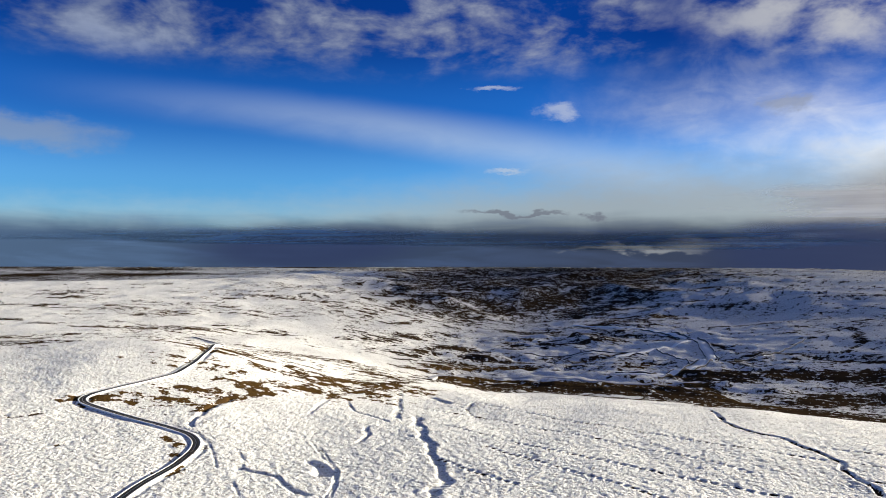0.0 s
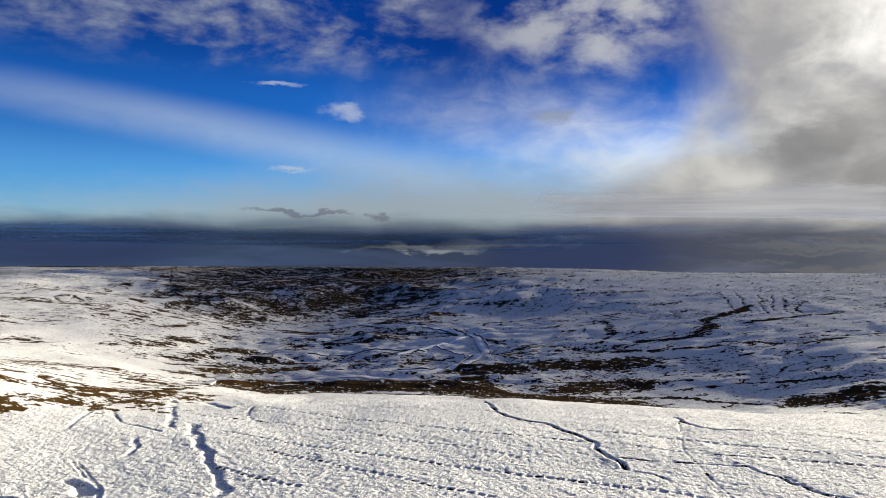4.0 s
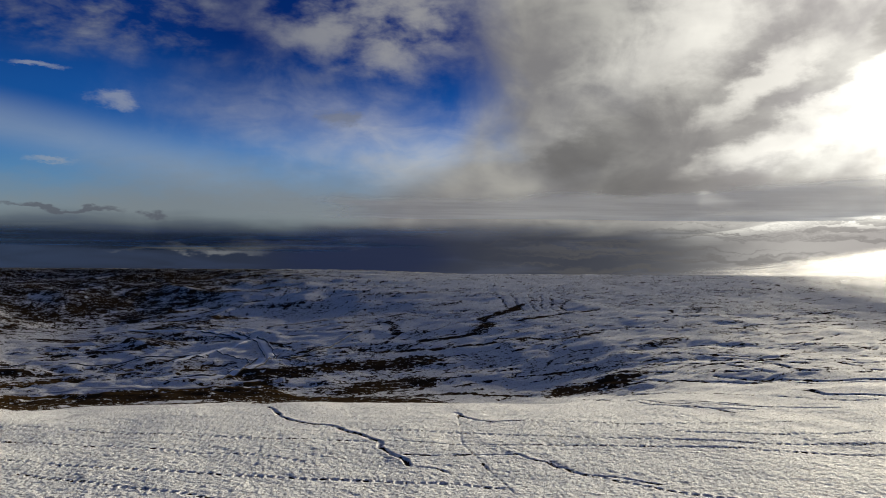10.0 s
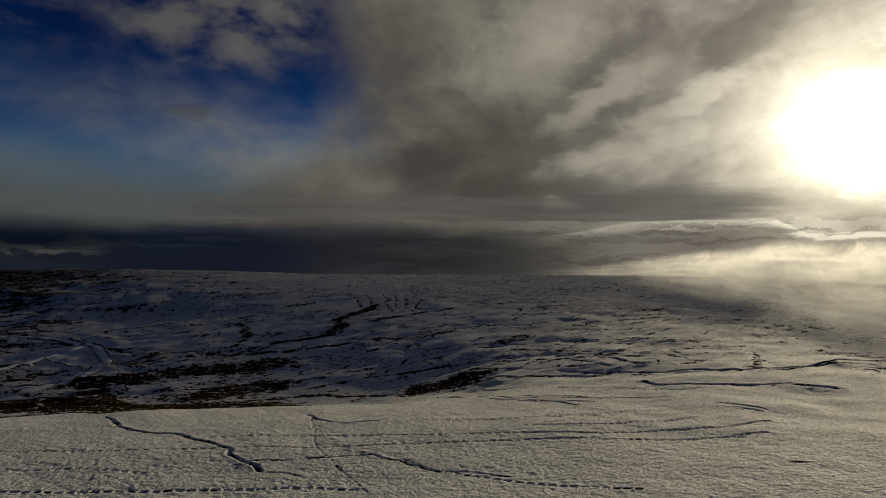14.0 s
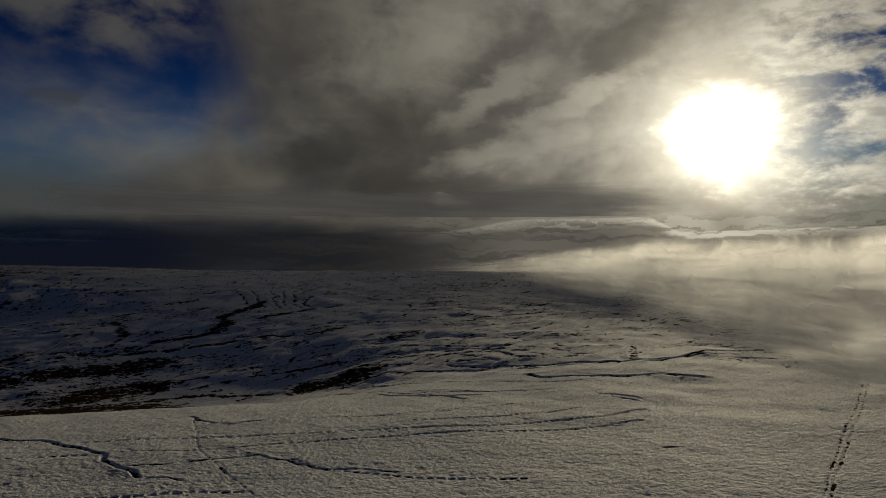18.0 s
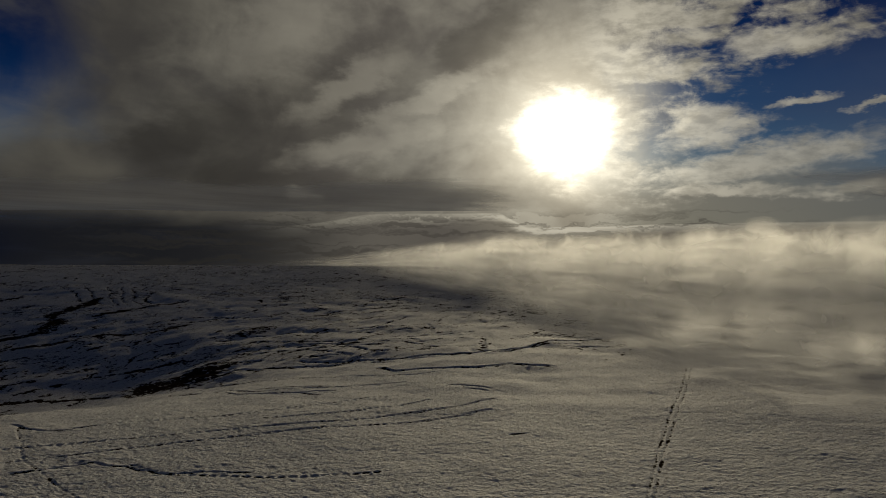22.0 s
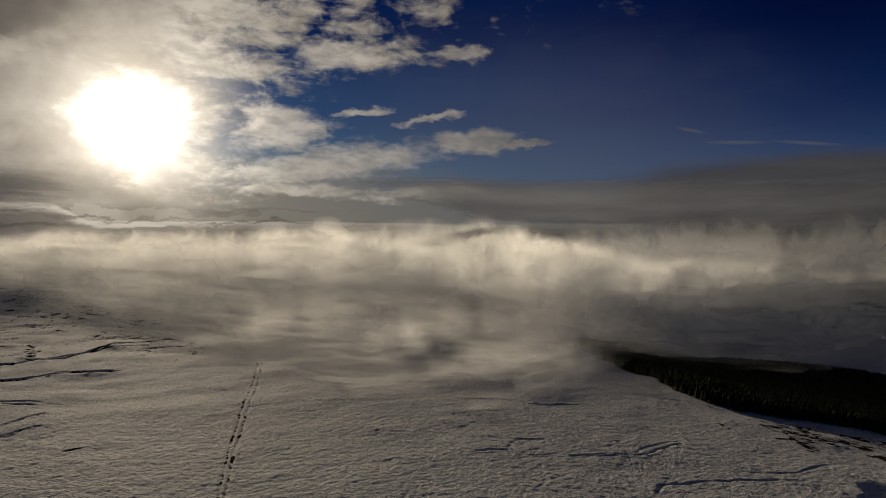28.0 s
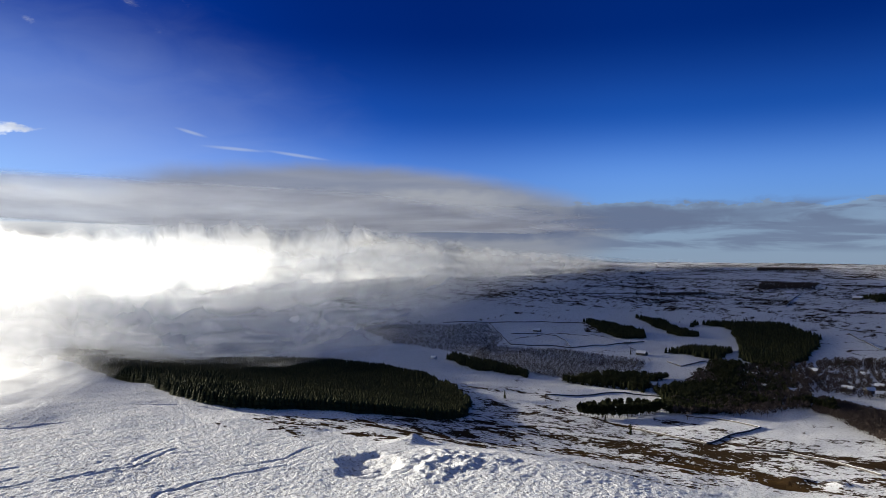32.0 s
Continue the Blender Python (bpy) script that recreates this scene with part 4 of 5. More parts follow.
def plant_cover(x, y, dark, rust):
    """Heather and bracken through the snow, with cloud shade added as cover far off."""
    r, b = np.hypot(x, y), np.degrees(np.arctan2(x, y))
    streak = rough(x * 0.9 + 0.5 * y, (y - 0.5 * x) * 2.6, 150, 21, 5, 0.62)
    dales = smooth(r, 1500, 2200) * smooth(b, -34, -22) * smooth(b, 6, -9)
    moor = smooth(r, 700, 900) * smooth(b, -62, -48) * smooth(b, 70, 50) * 0.2
    knolls = smooth(b, -34, -22) * smooth(b, 12, 0) * smooth(r, 680, 800) * smooth(r, 1900, 1400) * 0.5
    south = smooth(r, 1700, 2300) * smooth(b, 92, 104)
    rim = smooth(r, 440, 520) * smooth(r, 1000, 760) * smooth(b, 98, 112) * 0.85
    hills = smooth(b, -60, -50) * smooth(b, -22, -30) * smooth(r, 620, 800) * smooth(r, 1900, 1500) * 0.42
    cover = np.maximum.reduce([hills, dales * 1.05, moor, knolls, south * 0.85, rim])
    wild = np.clip((streak + 0.35 * rough(x, y, 30, 25, 3, 0.7) + cover * 0.85 + dales * 0.42 - 0.78) * 2.0, 0, 1) * (cover > 0.02)
    drain = np.abs(rough(x + 0.3 * y, (y - 0.35 * x) * 2.2, 190, 27, 4, 0.6))
    fine_drain = np.abs(rough(x + 0.25 * y, (y - 0.3 * x) * 2.6, 95, 33, 4, 0.6))
    lines = np.maximum(smooth(drain, 0.034, 0.0), smooth(fine_drain, 0.026, 0.0) * 0.8) * smooth(r, 660, 900) * smooth(b, -34, -24) * smooth(b, 66, 48) * (0.45 + 0.55 * smooth(b, -8, 4))
    walls = smooth(np.abs(rough(x, y, 260, 29, 3, 0.5)), 0.026, 0.0) * smooth(r, 1300, 1700) * np.maximum(smooth(b, 18, 6), smooth(b, 92, 104))
    wild = np.maximum(wild, np.maximum(lines * 0.85, walls * 0.9))
    base = np.maximum.reduce([knolls * 0.2, dales * 0.58, moor * 0.9, rim * 0.42, south * 0.2]) * smooth(rough(x, y, 120, 35, 3, 0.6), -0.6, 0.5)
    wild = np.maximum(wild, base)
    # heavier cover far to the left puts the cloud's shadow into the colour
    far = smooth(r, 2800 + 700 * smooth(b, -45, 0), 3600) * (1 + 0.9 * smooth(b, -20, -34) * smooth(b, -70, -60))
    wild = np.maximum(wild, far * np.clip(0.35 + 0.6 * rough(x, y, 400, 23, 4, 0.6), 0, 1))
    return {"heather": np.maximum(dark, wild * 0.9), "bracken": np.where(dark > wild * 0.9, rust, 0.12)}


ground = sheet("ground", np.concatenate([np.arange(-180, -57, 2.0), np.arange(-57, 145, 0.11), np.arange(145, 180.1, 2.5)]),
               np.concatenate([[0.02], np.geomspace(60, 280, 20)[:-1], np.geomspace(280, 650, 320)[:-1], np.geomspace(650, 1700, 230)[:-1], np.geomspace(1700, 4880, 90)]))
tagged(ground, "snow-covered moorland with heather showing through", "ground", kind="structure")


def drape(name, line, offsets, rises, mat, step=4.0, lift=0.0):
    """A strip laid over the ground along a course: one row of points for each offset to its left."""
    legs = np.hypot(*np.diff(line, axis=0).T)
    s = np.concatenate([[0], np.cumsum(legs)])
    t = np.linspace(0, s[-1], max(int(s[-1] / step), 2))
    x, y = np.interp(t, s, line[:, 0]), np.interp(t, s, line[:, 1])
    for _ in range(6):
        x[1:-1], y[1:-1] = (x[:-2] + 2 * x[1:-1] + x[2:]) / 4, (y[:-2] + 2 * y[1:-1] + y[2:]) / 4
    tx, ty = np.gradient(x), np.gradient(y)
    k = np.hypot(tx, ty)
    nx, ny = -ty / k, tx / k
    z = base_height(x, y) + 0.2
    if not lift:
        z = ground_height(x, y)
    verts = [(x[i] + nx[i] * o, y[i] + ny[i] * o, z[i] + h + lift) for i in range(len(t)) for o, h in zip(offsets, rises)]
    m = len(offsets)
    faces = [(i * m + j, i * m + j + 1, i * m + m + j + 1, i * m + m + j) for i in range(len(t) - 1) for j in range(m - 1)]
    mesh = bpy.data.meshes.new(name)
    mesh.from_pydata(verts, [], [f[::-1] for f in faces])
    mesh.polygons.foreach_set("use_smooth", np.ones(len(faces), dtype=bool))
    mesh.materials.append(mat)
    return new(name, mesh)


def under(ob, parent):
    ob.parent = parent
    return ob


road = tagged(drape("road", ROAD, (-3.0, -2.3, -1.9, -1.75, 1.75, 1.9, 2.3, 3.0), (-1.2, 0.0, 0.0, 0.02, 0.02, 0.0, 0.0, -1.2), TRODDEN, 3.0, 0.12), "narrow moorland road with packed snow at its edges", "road", kind="structure")
under(drape("wheel_lane", ROAD, (-1.75, -1.65, -0.2, -0.12), (0.03, 0.05, 0.05, 0.03), ASPHALT, 3.0, 0.15), road)
under(drape("wheel_lane", ROAD, (0.12, 0.2, 1.65, 1.75), (0.03, 0.05, 0.05, 0.03), ASPHALT, 3.0, 0.15), road)
under(drape("snow_bank", ROAD, (1.8, 2.1, 2.5, 3.2), (-0.1, 0.2, 0.16, -0.6), SNOW_PLAIN, 3.0, 0.12), road)
under(drape("snow_bank", ROAD, (-3.2, -2.5, -2.1, -1.8), (-0.6, 0.13, 0.18, -0.1), SNOW_PLAIN, 3.0, 0.12), road)
LANE = course((-323, 735, -349, 818, -343, 880, -285, 901, -218, 904, -165, 906, -112, 921, -61, 950))
tagged(drape("lane", LANE, (-6.0, -4.0, -3.4, 3.4, 4.0, 6.0), (-1.5, 0.7, 0.8, 0.8, 0.7, -1.5), TRODDEN, 6.0), "grey stony lane along the foot of the moor", "lane", kind="structure")
for line, wide in ((TRACK, 5.0), (SIDE_TRACK, 2.8)):
    tagged(drape("track", line, (-wide * 1.5, -wide, -wide * 0.8, wide * 0.8, wide, wide * 1.5), (-2.0, 1.1, 1.4, 1.4, 1.1, -2.0), SNOW_PLAIN, 8.0, 0.0),
           "snow-filled farm track across the dale", "track", kind="structure")

# ---- woods ----
def star_tier(rng, low, high, radius, points=6):
    """One whorl of drooping boughs: a ragged cone."""
    verts, faces = [(0, 0, high)], []
    for i in range(points * 2):
        a = math.pi * i / points + rng.uniform(-0.15, 0.15)
        k = radius * (rng.uniform(0.85, 1.15) if i % 2 == 0 else rng.uniform(0.5, 0.68))
        verts.append((k * math.cos(a), k * math.sin(a), low + (0 if i % 2 == 0 else (high - low) * 0.16) + rng.uniform(-0.01, 0.01)))
    for i in range(points * 2):
        faces.append((0, 1 + i, 1 + (i + 1) % (points * 2)))
    return verts, faces


def conifer_shape(seed, tiers=4, slim=0.2, points=6):
    """A conifer one unit high."""
    rng = random.Random(seed)
    verts, faces = [], []
    for i in range(tiers):
        u = i / tiers
        v, f = star_tier(rng, 0.06 + 0.9 * u * 0.93, min(1.0, 0.06 + 0.9 * u * 0.93 + 0.95 / tiers * 1.35), slim * (1.04 - u) ** 0.85, points)
        faces += [tuple(len(verts) + k for k in face) for face in f]
        verts += v
    return np.array(verts), np.array(faces)


def twig_shape(seed, count=70, wide=0.36, low=0.25):
    """The bare, twiggy crown of a broad-leaved tree one unit high: many small slips round a rounded outline, with gaps."""
    rng = random.Random(seed)
    verts, faces = [], []
    for _ in range(count):
        d = Vector((rng.gauss(0, 1), rng.gauss(0, 1), rng.gauss(0, 1))).normalized()
        k = rng.uniform(0.35, 1.0) ** 0.6 * rng.uniform(0.75, 1.08)
        c = Vector((d.x * wide * k, d.y * wide * k, low + (1 - low) / 2 * (1 + d.z * k)))
        u = Vector((d.x, d.y, abs(d.z) + 0.5)).normalized() * rng.uniform(0.07, 0.13)
        w = u.cross(Vector((rng.gauss(0, 1), rng.gauss(0, 1), rng.gauss(0, 1)))).normalized() * rng.uniform(0.025, 0.055)
        n = len(verts)
        verts += [tuple(c - u - w * 0.4), tuple(c + w), tuple(c + u), tuple(c - w)]
        faces += [(n, n + 1, n + 2), (n, n + 2, n + 3)]
    n = len(verts)
    verts += [(-0.018, 0, 0), (0.018, 0, 0), (0, 0, 0.75), (0, -0.018, 0), (0, 0.018, 0)]
    faces += [(n, n + 1, n + 2), (n + 3, n + 4, n + 2)]
    return np.array(verts), np.array(faces)


def inside(polygon, x, y):
    hit = np.zeros(len(x), dtype=bool)
    ax, ay = polygon[-1]
    for bx, by in polygon:
        crosses = ((by > y) != (ay > y)) & (x < (ax - bx) * (y - by) / (ay - by + 1e-12) + bx)
        hit ^= crosses
        ax, ay = bx, by
    return hit


def scatter(polygon, gap, seed):
    """Uneven rows of places over a piece of ground."""
    rng = np.random.default_rng(seed)
    low, high = polygon.min(0), polygon.max(0)
    gx, gy = np.meshgrid(np.arange(low[0], high[0], gap), np.arange(low[1], high[1], gap))
    x, y = gx.ravel() + rng.uniform(-0.42, 0.42, gx.size) * gap, gy.ravel() + rng.uniform(-0.42, 0.42, gx.size) * gap
    ok = inside(polygon, x + 4 * rough(x, y, 25, seed), y + 4 * rough(x, y, 25, seed + 3))
    return x[ok], y[ok]


def plant(name, shapes, x, y, heights, mat, seed, spread=(0.85, 1.2)):
    """Very many trees as one mesh."""
    rng = np.random.default_rng(seed)
    z = ground_height(x, y) - 0.4
    pick = rng.integers(0, len(shapes), len(x))
    verts, faces, count = [], [], 0
    for k, (v, f) in enumerate(shapes):
        sel = np.flatnonzero(pick == k)
        if not len(sel):
            continue
        a, h = rng.uniform(0, 6.283, len(sel)), heights[sel]
        w = h * rng.uniform(*spread, len(sel))
        c, s = np.cos(a)[:, None], np.sin(a)[:, None]
        px = x[sel][:, None] + (v[:, 0] * c - v[:, 1] * s) * w[:, None]
        py = y[sel][:, None] + (v[:, 0] * s + v[:, 1] * c) * w[:, None]
        pz = z[sel][:, None] + v[:, 2] * h[:, None]
        verts.append(np.stack([px, py, pz], 2).reshape(-1, 3))
        faces.append((f[None] + (np.arange(len(sel)) * len(v))[:, None, None] + count).reshape(-1, 3))
        count += len(sel) * len(v)
    co, tri = np.concatenate(verts).astype(np.float32), np.concatenate(faces).astype(np.int32)
    mesh = bpy.data.meshes.new(name)
    mesh.vertices.add(len(co))
    mesh.vertices.foreach_set("co", co.ravel())
    mesh.loops.add(tri.size)
    mesh.loops.foreach_set("vertex_index", tri.ravel())
    mesh.polygons.add(len(tri))
    mesh.polygons.foreach_set("loop_start", np.arange(0, tri.size, 3, dtype=np.int32))
    mesh.update()
    mesh.materials.append(mat)
    return new(name, mesh)


CONIFERS = [conifer_shape(k, 3, 0.27, 5) for k in range(6)]
SPIRES = [conifer_shape(k + 9, 5, 0.2) for k in range(4)]
CROWNS = [twig_shape(k) for k in range(5)]
PINES = [twig_shape(k + 40, 120, 0.3, 0.2) for k in range(5)]
SHRUBS = [twig_shape(k + 20, 34, 0.55, 0.0) for k in range(4)]

WOODS = 0


def wood(name, kind, gap, tall, label, *xy):
    """A wood over a piece of ground: its kind of tree, spacing and height."""
    global WOODS
    WOODS += 1
    x, y = scatter(course(xy), gap, 100 + WOODS)
    rng = np.random.default_rng(WOODS)
    h = tall * rng.uniform(0.84, 1.08, len(x)) * (1 + 0.12 * rough(x, y, 60, WOODS))
    shapes, mat, spread = {"conifer": (CONIFERS, NEEDLES, (1.1, 1.6)), "spire": (SPIRES, NEEDLES, (0.9, 1.3)), "larch": (CONIFERS, LARCH, (0.85, 1.2)),
                           "mixed": (SPIRES + PINES, NEEDLES, (1.0, 1.5)), "bare": (CROWNS, TWIGS, (0.9, 1.3)), "frosted": (SHRUBS, FROSTED, (0.8, 1.3)), "shrub": (SHRUBS, TWIGS, (0.8, 1.3))}[kind]
    return tagged(plant(name, shapes, x, y, h, mat, 300 + WOODS, spread), label, "wood", kind="stuff")


wood("conifer_plantation", "conifer", 3.7, 11, "dense dark plantation of conifers on the snowy slope",
     1025, 98, 921, 66, 745, 5, 643, -30, 608, -58, 604, -84, 625, -154, 649, -213, 650, -247, 670, -278, 698, -306, 804, -353, 928, -385, 1050, -390, 1103, -362, 1219, -300, 1247, -210, 1251, -119, 1226, 9, 1238, 49, 1170, 105)
wood("conifer_wood", "mixed", 6.0, 13, "dark belt of conifers below the frosted bank",
     964, -576, 910, -600, 862, -624, 840, -641, 944, -758, 937, -750, 957, -725, 954, -680, 969, -649, 975, -588)
wood("conifer_wood", "mixed", 6.5, 13, "dark mixed wood along the white field",
     828, -650, 704, -565, 688, -618, 716, -714, 694, -747, 658, -754, 631, -740, 666, -792, 699, -753, 729, -727, 831, -766, 844, -732, 862, -712, 803, -622)
wood("conifer_wood", "mixed", 6.5, 13, "dark trees between the houses and a field",
     837, -753, 821, -788, 968, -930, 1023, -921)
wood("conifer_wood", "conifer", 6.0, 13, "dark conifer wood at the top of a snowy field",
     1140, -905, 1110, -930, 1049, -935, 1026, -940, 1086, -1030, 1142, -1012, 1150, -964, 1142, -915)
wood("conifer_forest", "conifer", 6.0, 13, "broad olive conifer forest on the valley side",
     1394, -1194, 1312, -1227, 1207, -1144, 1010, -972, 959, -970, 935, -1008, 980, -1103, 1059, -1208, 1104, -1267, 1235, -1332, 1328, -1310, 1381, -1224, 1366, -1162)
wood("conifer_plantation", "conifer", 4.6, 13, "small olive plantation beside white fields",
     1517, -972, 1438, -956, 1312, -922, 1289, -977, 1347, -1023, 1350, -1008, 1435, -1008, 1514, -990)
wood("conifer_plantation", "conifer", 5.0, 13, "narrow conifer plantation across the slope",
     1544, -1138, 1412, -1101, 1278, -1056, 1256, -1085, 1269, -1094, 1365, -1128, 1448, -1147, 1509, -1144)
wood("conifer_belt", "mixed", 10.0, 11, "row of dark trees behind the village",
     924, -1053, 878, -1070, 850, -1123, 853, -1128, 889, -1084, 915, -1050)
wood("broadleaf_wood", "bare", 4.5, 9, "low brown winter wood along the field edge",
     646, -731, 586, -714, 484, -638, 430, -640, 520, -800, 587, -790, 670, -816, 708, -811)
wood("village_trees", "bare", 9.5, 11, "bare winter trees among the houses",
     703, -564, 664, -629, 662, -741, 775, -878, 908, -1028, 1011, -908, 855, -706)
wood("village_conifers", "mixed", 11.0, 12, "tall dark conifers among the houses",
     715, -575, 690, -629, 700, -741, 800, -878, 930, -1000, 1000, -900, 855, -706)
wood("village_trees", "bare", 10.0, 10, "scattered bare trees round the village",
     745, -844, 669, -883, 640, -1000, 876, -1158, 940, -1079)
wood("frosted_scrub", "frosted", 7.5, 6.5, "frosted birch scrub on the bank",
     1331, -629, 1277, -656, 1219, -741, 1079, -817, 958, -715, 975, -593, 1078, -548, 1181, -513)
wood("frosted_scrub", "frosted", 9.5, 7, "frosted scrub on the hillside",
     1708, -448, 1649, -541, 1587, -747, 1396, -697, 1213, -571, 1408, -463)
wood("scrub", "shrub", 7.0, 6.0, "dark scrub between frosted bushes",
     1331, -629, 1277, -656, 1219, -741, 1079, -817, 958, -715, 975, -593, 1078, -548, 1181, -513)
wood("scrub", "shrub", 9.0, 6.0, "dark scrub on the frosted hillside",
     1708, -448, 1649, -541, 1587, -747, 1396, -697, 1213, -571, 1408, -463)
wood("conifer_belt", "conifer", 5.0, 11, "dark belt of conifers along a lane",
     1234, -513, 1139, -547, 1044, -571, 1008, -548, 1092, -504, 1192, -485)
wood("far_wood", "bare", 9.0, 10, "dark wood on the far valley side", 1900, -1900, 1820, -2060, 1960, -2250, 2080, -2100)
wood("far_wood", "conifer", 9.0, 14, "dark wood round a far farm", 1440, -1880, 1400, -2010, 1500, -2080, 1560, -1950)
wood("far_wood", "bare", 10.0, 10, "dark hillside wood below the skyline", 2700, -2700, 2560, -2950, 2680, -3050, 2840, -2850)
wood("far_wood", "bare", 8.0, 9, "strip of bare trees between far fields", 1880, -1450, 1840, -1650, 1890, -1665, 1930, -1460)

# ---- single things: trees, houses, walls, poles ----
def part(name, bm, mat, parent, label=""):
    mesh = bpy.data.meshes.new(name)
    bm.to_mesh(mesh)
    bm.free()
    mesh.materials.append(mat)
    ob = new(name, mesh)
    ob.parent = parent
    return tagged(ob, label) if label else ob


def spot(x, y, sink=0.3):
    return float(ground_height(x, y)[0]) - sink


def tube(bm, a, b, ra, rb, sides=6):
    a, b = Vector(a), Vector(b)
    w = (b - a).normalized()
    u = w.orthogonal().normalized()
    v = w.cross(u)
    rings = []
    for c, r in ((a, ra), (b, rb)):
        rings.append([bm.verts.new(c + (u * math.cos(2 * math.pi * k / sides) + v * math.sin(2 * math.pi * k / sides)) * r) for k in range(sides)])
    for k in range(sides):
        bm.faces.new((rings[0][k], rings[0][(k + 1) % sides], rings[1][(k + 1) % sides], rings[1][k]))
    bm.faces.new(rings[1])
    bm.faces.new(rings[0][::-1])


def box(bm, x0, x1, y0, y1, z0, z1, bevel=0.0):
    made = bmesh.ops.create_cube(bm, size=1.0)
    for v in made["verts"]:
        v.co = Vector(((x0 + x1) / 2 + v.co.x * (x1 - x0), (y0 + y1) / 2 + v.co.y * (y1 - y0), (z0 + z1) / 2 + v.co.z * (z1 - z0)))
    if bevel:
        bmesh.ops.bevel(bm, geom=list({e for v in made["verts"] for e in v.link_edges}), offset=bevel, segments=1, affect="EDGES")


def bare_tree(seed, tall, wide, mat, label):
    """A broad-leaved tree in winter: a tapered trunk, limbs and a crown of very many fine twigs."""
    rng = random.Random(seed)
    tree = tagged(new("bare_tree"), label, "tree", "single trees in the dale")
    bm = bmesh.new()
    tube(bm, (0, 0, 0), (rng.uniform(-0.3, 0.3), rng.uniform(-0.3, 0.3), tall * 0.45), tall * 0.03, tall * 0.018)
    part("trunk", bm, BARK, tree)
    tips = []
    for _ in range(9):
        a, h = rng.uniform(0, 6.28), rng.uniform(0.3, 0.46) * tall
        end = Vector((math.cos(a) * wide * rng.uniform(0.35, 0.7), math.sin(a) * wide * rng.uniform(0.35, 0.7), tall * rng.uniform(0.55, 0.85)))
        bm = bmesh.new()
        tube(bm, (0, 0, h), end, tall * 0.013, tall * 0.004, 5)
        part("limb", bm, BARK, tree)
        tips.append(end)
    bm = bmesh.new()
    for _ in range(420):
        c = rng.choice(tips)
        o = Vector((rng.gauss(0, wide * 0.24), rng.gauss(0, wide * 0.24), rng.gauss(0, tall * 0.13)))
        p = c + o
        u = (o + Vector((0, 0, wide * 0.2))).normalized() * rng.uniform(0.35, 0.8)
        w = u.cross(Vector((rng.gauss(0, 1), rng.gauss(0, 1), 0.3))).normalized() * rng.uniform(0.03, 0.09)
        bm.faces.new([bm.verts.new(p - u), bm.verts.new(p + w), bm.verts.new(p + u), bm.verts.new(p - w)])
    part("crown", bm, mat, tree)
    return tree


def conifer(seed, tall, label, slim=0.2, bare=0):
    """A conifer with a ragged cone of boughs, or, if bare below, a pine with a rounded crown on a tall trunk."""
    tree = tagged(new("conifer"), label, "tree", "single trees in the dale")
    bm = bmesh.new()
    tube(bm, (0, 0, 0), (0, 0, tall * 0.9), tall * 0.022, tall * 0.004)
    part("trunk", bm, BARK, tree)
    v, f = twig_shape(seed, 420, 0.27, 0.3) if bare else conifer_shape(seed, 7, slim, 8)
    bm = bmesh.new()
    vs = [bm.verts.new(Vector((c[0], c[1], c[2])) * tall) for c in v]
    for face in f:
        bm.faces.new([vs[k] for k in face])
    part("crown", bm, NEEDLES, tree)
    return tree


def set_at(ob, x, y, turn=0.0, size=1.0, sink=0.3):
    ob.matrix_basis = pose(x, y, spot(x, y, sink), 0, 0, turn) @ Matrix.Scale(size, 4)
    return ob


grey_tree = set_at(bare_tree(3, 13, 6.5, FROSTED, "tall bare tree whitened with frost by a field wall"), 1183, -731)
brown_tree = set_at(bare_tree(5, 11, 6.0, TWIGS, "bare brown winter tree on a snowy slope"), 815, -466)
dark_conifer = set_at(conifer(7, 13, "lone dark conifer on a snowy slope"), 837, -420)
olive_tree = set_at(bare_tree(9, 8, 6.0, LARCH, "round olive-brown tree at the foot of the slope"), 405, -441)
rng = random.Random(4)
for model, places in ((grey_tree, ((1259, -767), (1176, -745), (1190, -722))), (brown_tree, ((959, -501), (628, -411), (650, -439), (661, -437), (700, -480), (664, -561), (1075, -827), (640, -425))),
                      (dark_conifer, ((606, -442), (690, -470), (1150, -840))), (olive_tree, ((470, -505),))):
    for x, y in places:
        copy_thing(model, pose(x, y, spot(x, y), 0, 0, rng.uniform(0, 360)) @ Matrix.Scale(rng.uniform(0.6, 1.0), 4))
# a shelter belt, tree by tree
pine = set_at(conifer(12, 16, "tall dark pine in a shelter belt behind a snowy field", 0.27, 1), 712, -452)
tagged(pine, group="pines of the shelter belt")
for k in range(58):
    u = k / 57
    x, y = 712 - 16 * math.sin(u * 3.1) + 8 * u + rng.uniform(-4, 4), -455 - 112 * u + rng.uniform(-2, 2)
    copy_thing(pine, pose(x, y, spot(x, y), 0, 0, rng.uniform(0, 360)) @ Matrix.Scale(rng.uniform(0.6, 1.05), 4))
for k in range(16):
    x, y = 742 + rng.uniform(-8, 12), -480 - 6.5 * k + rng.uniform(-3, 3)
    copy_thing(pine, pose(x, y, spot(x, y), 0, 0, rng.uniform(0, 360)) @ Matrix.Scale(rng.uniform(0.7, 1.0), 4))


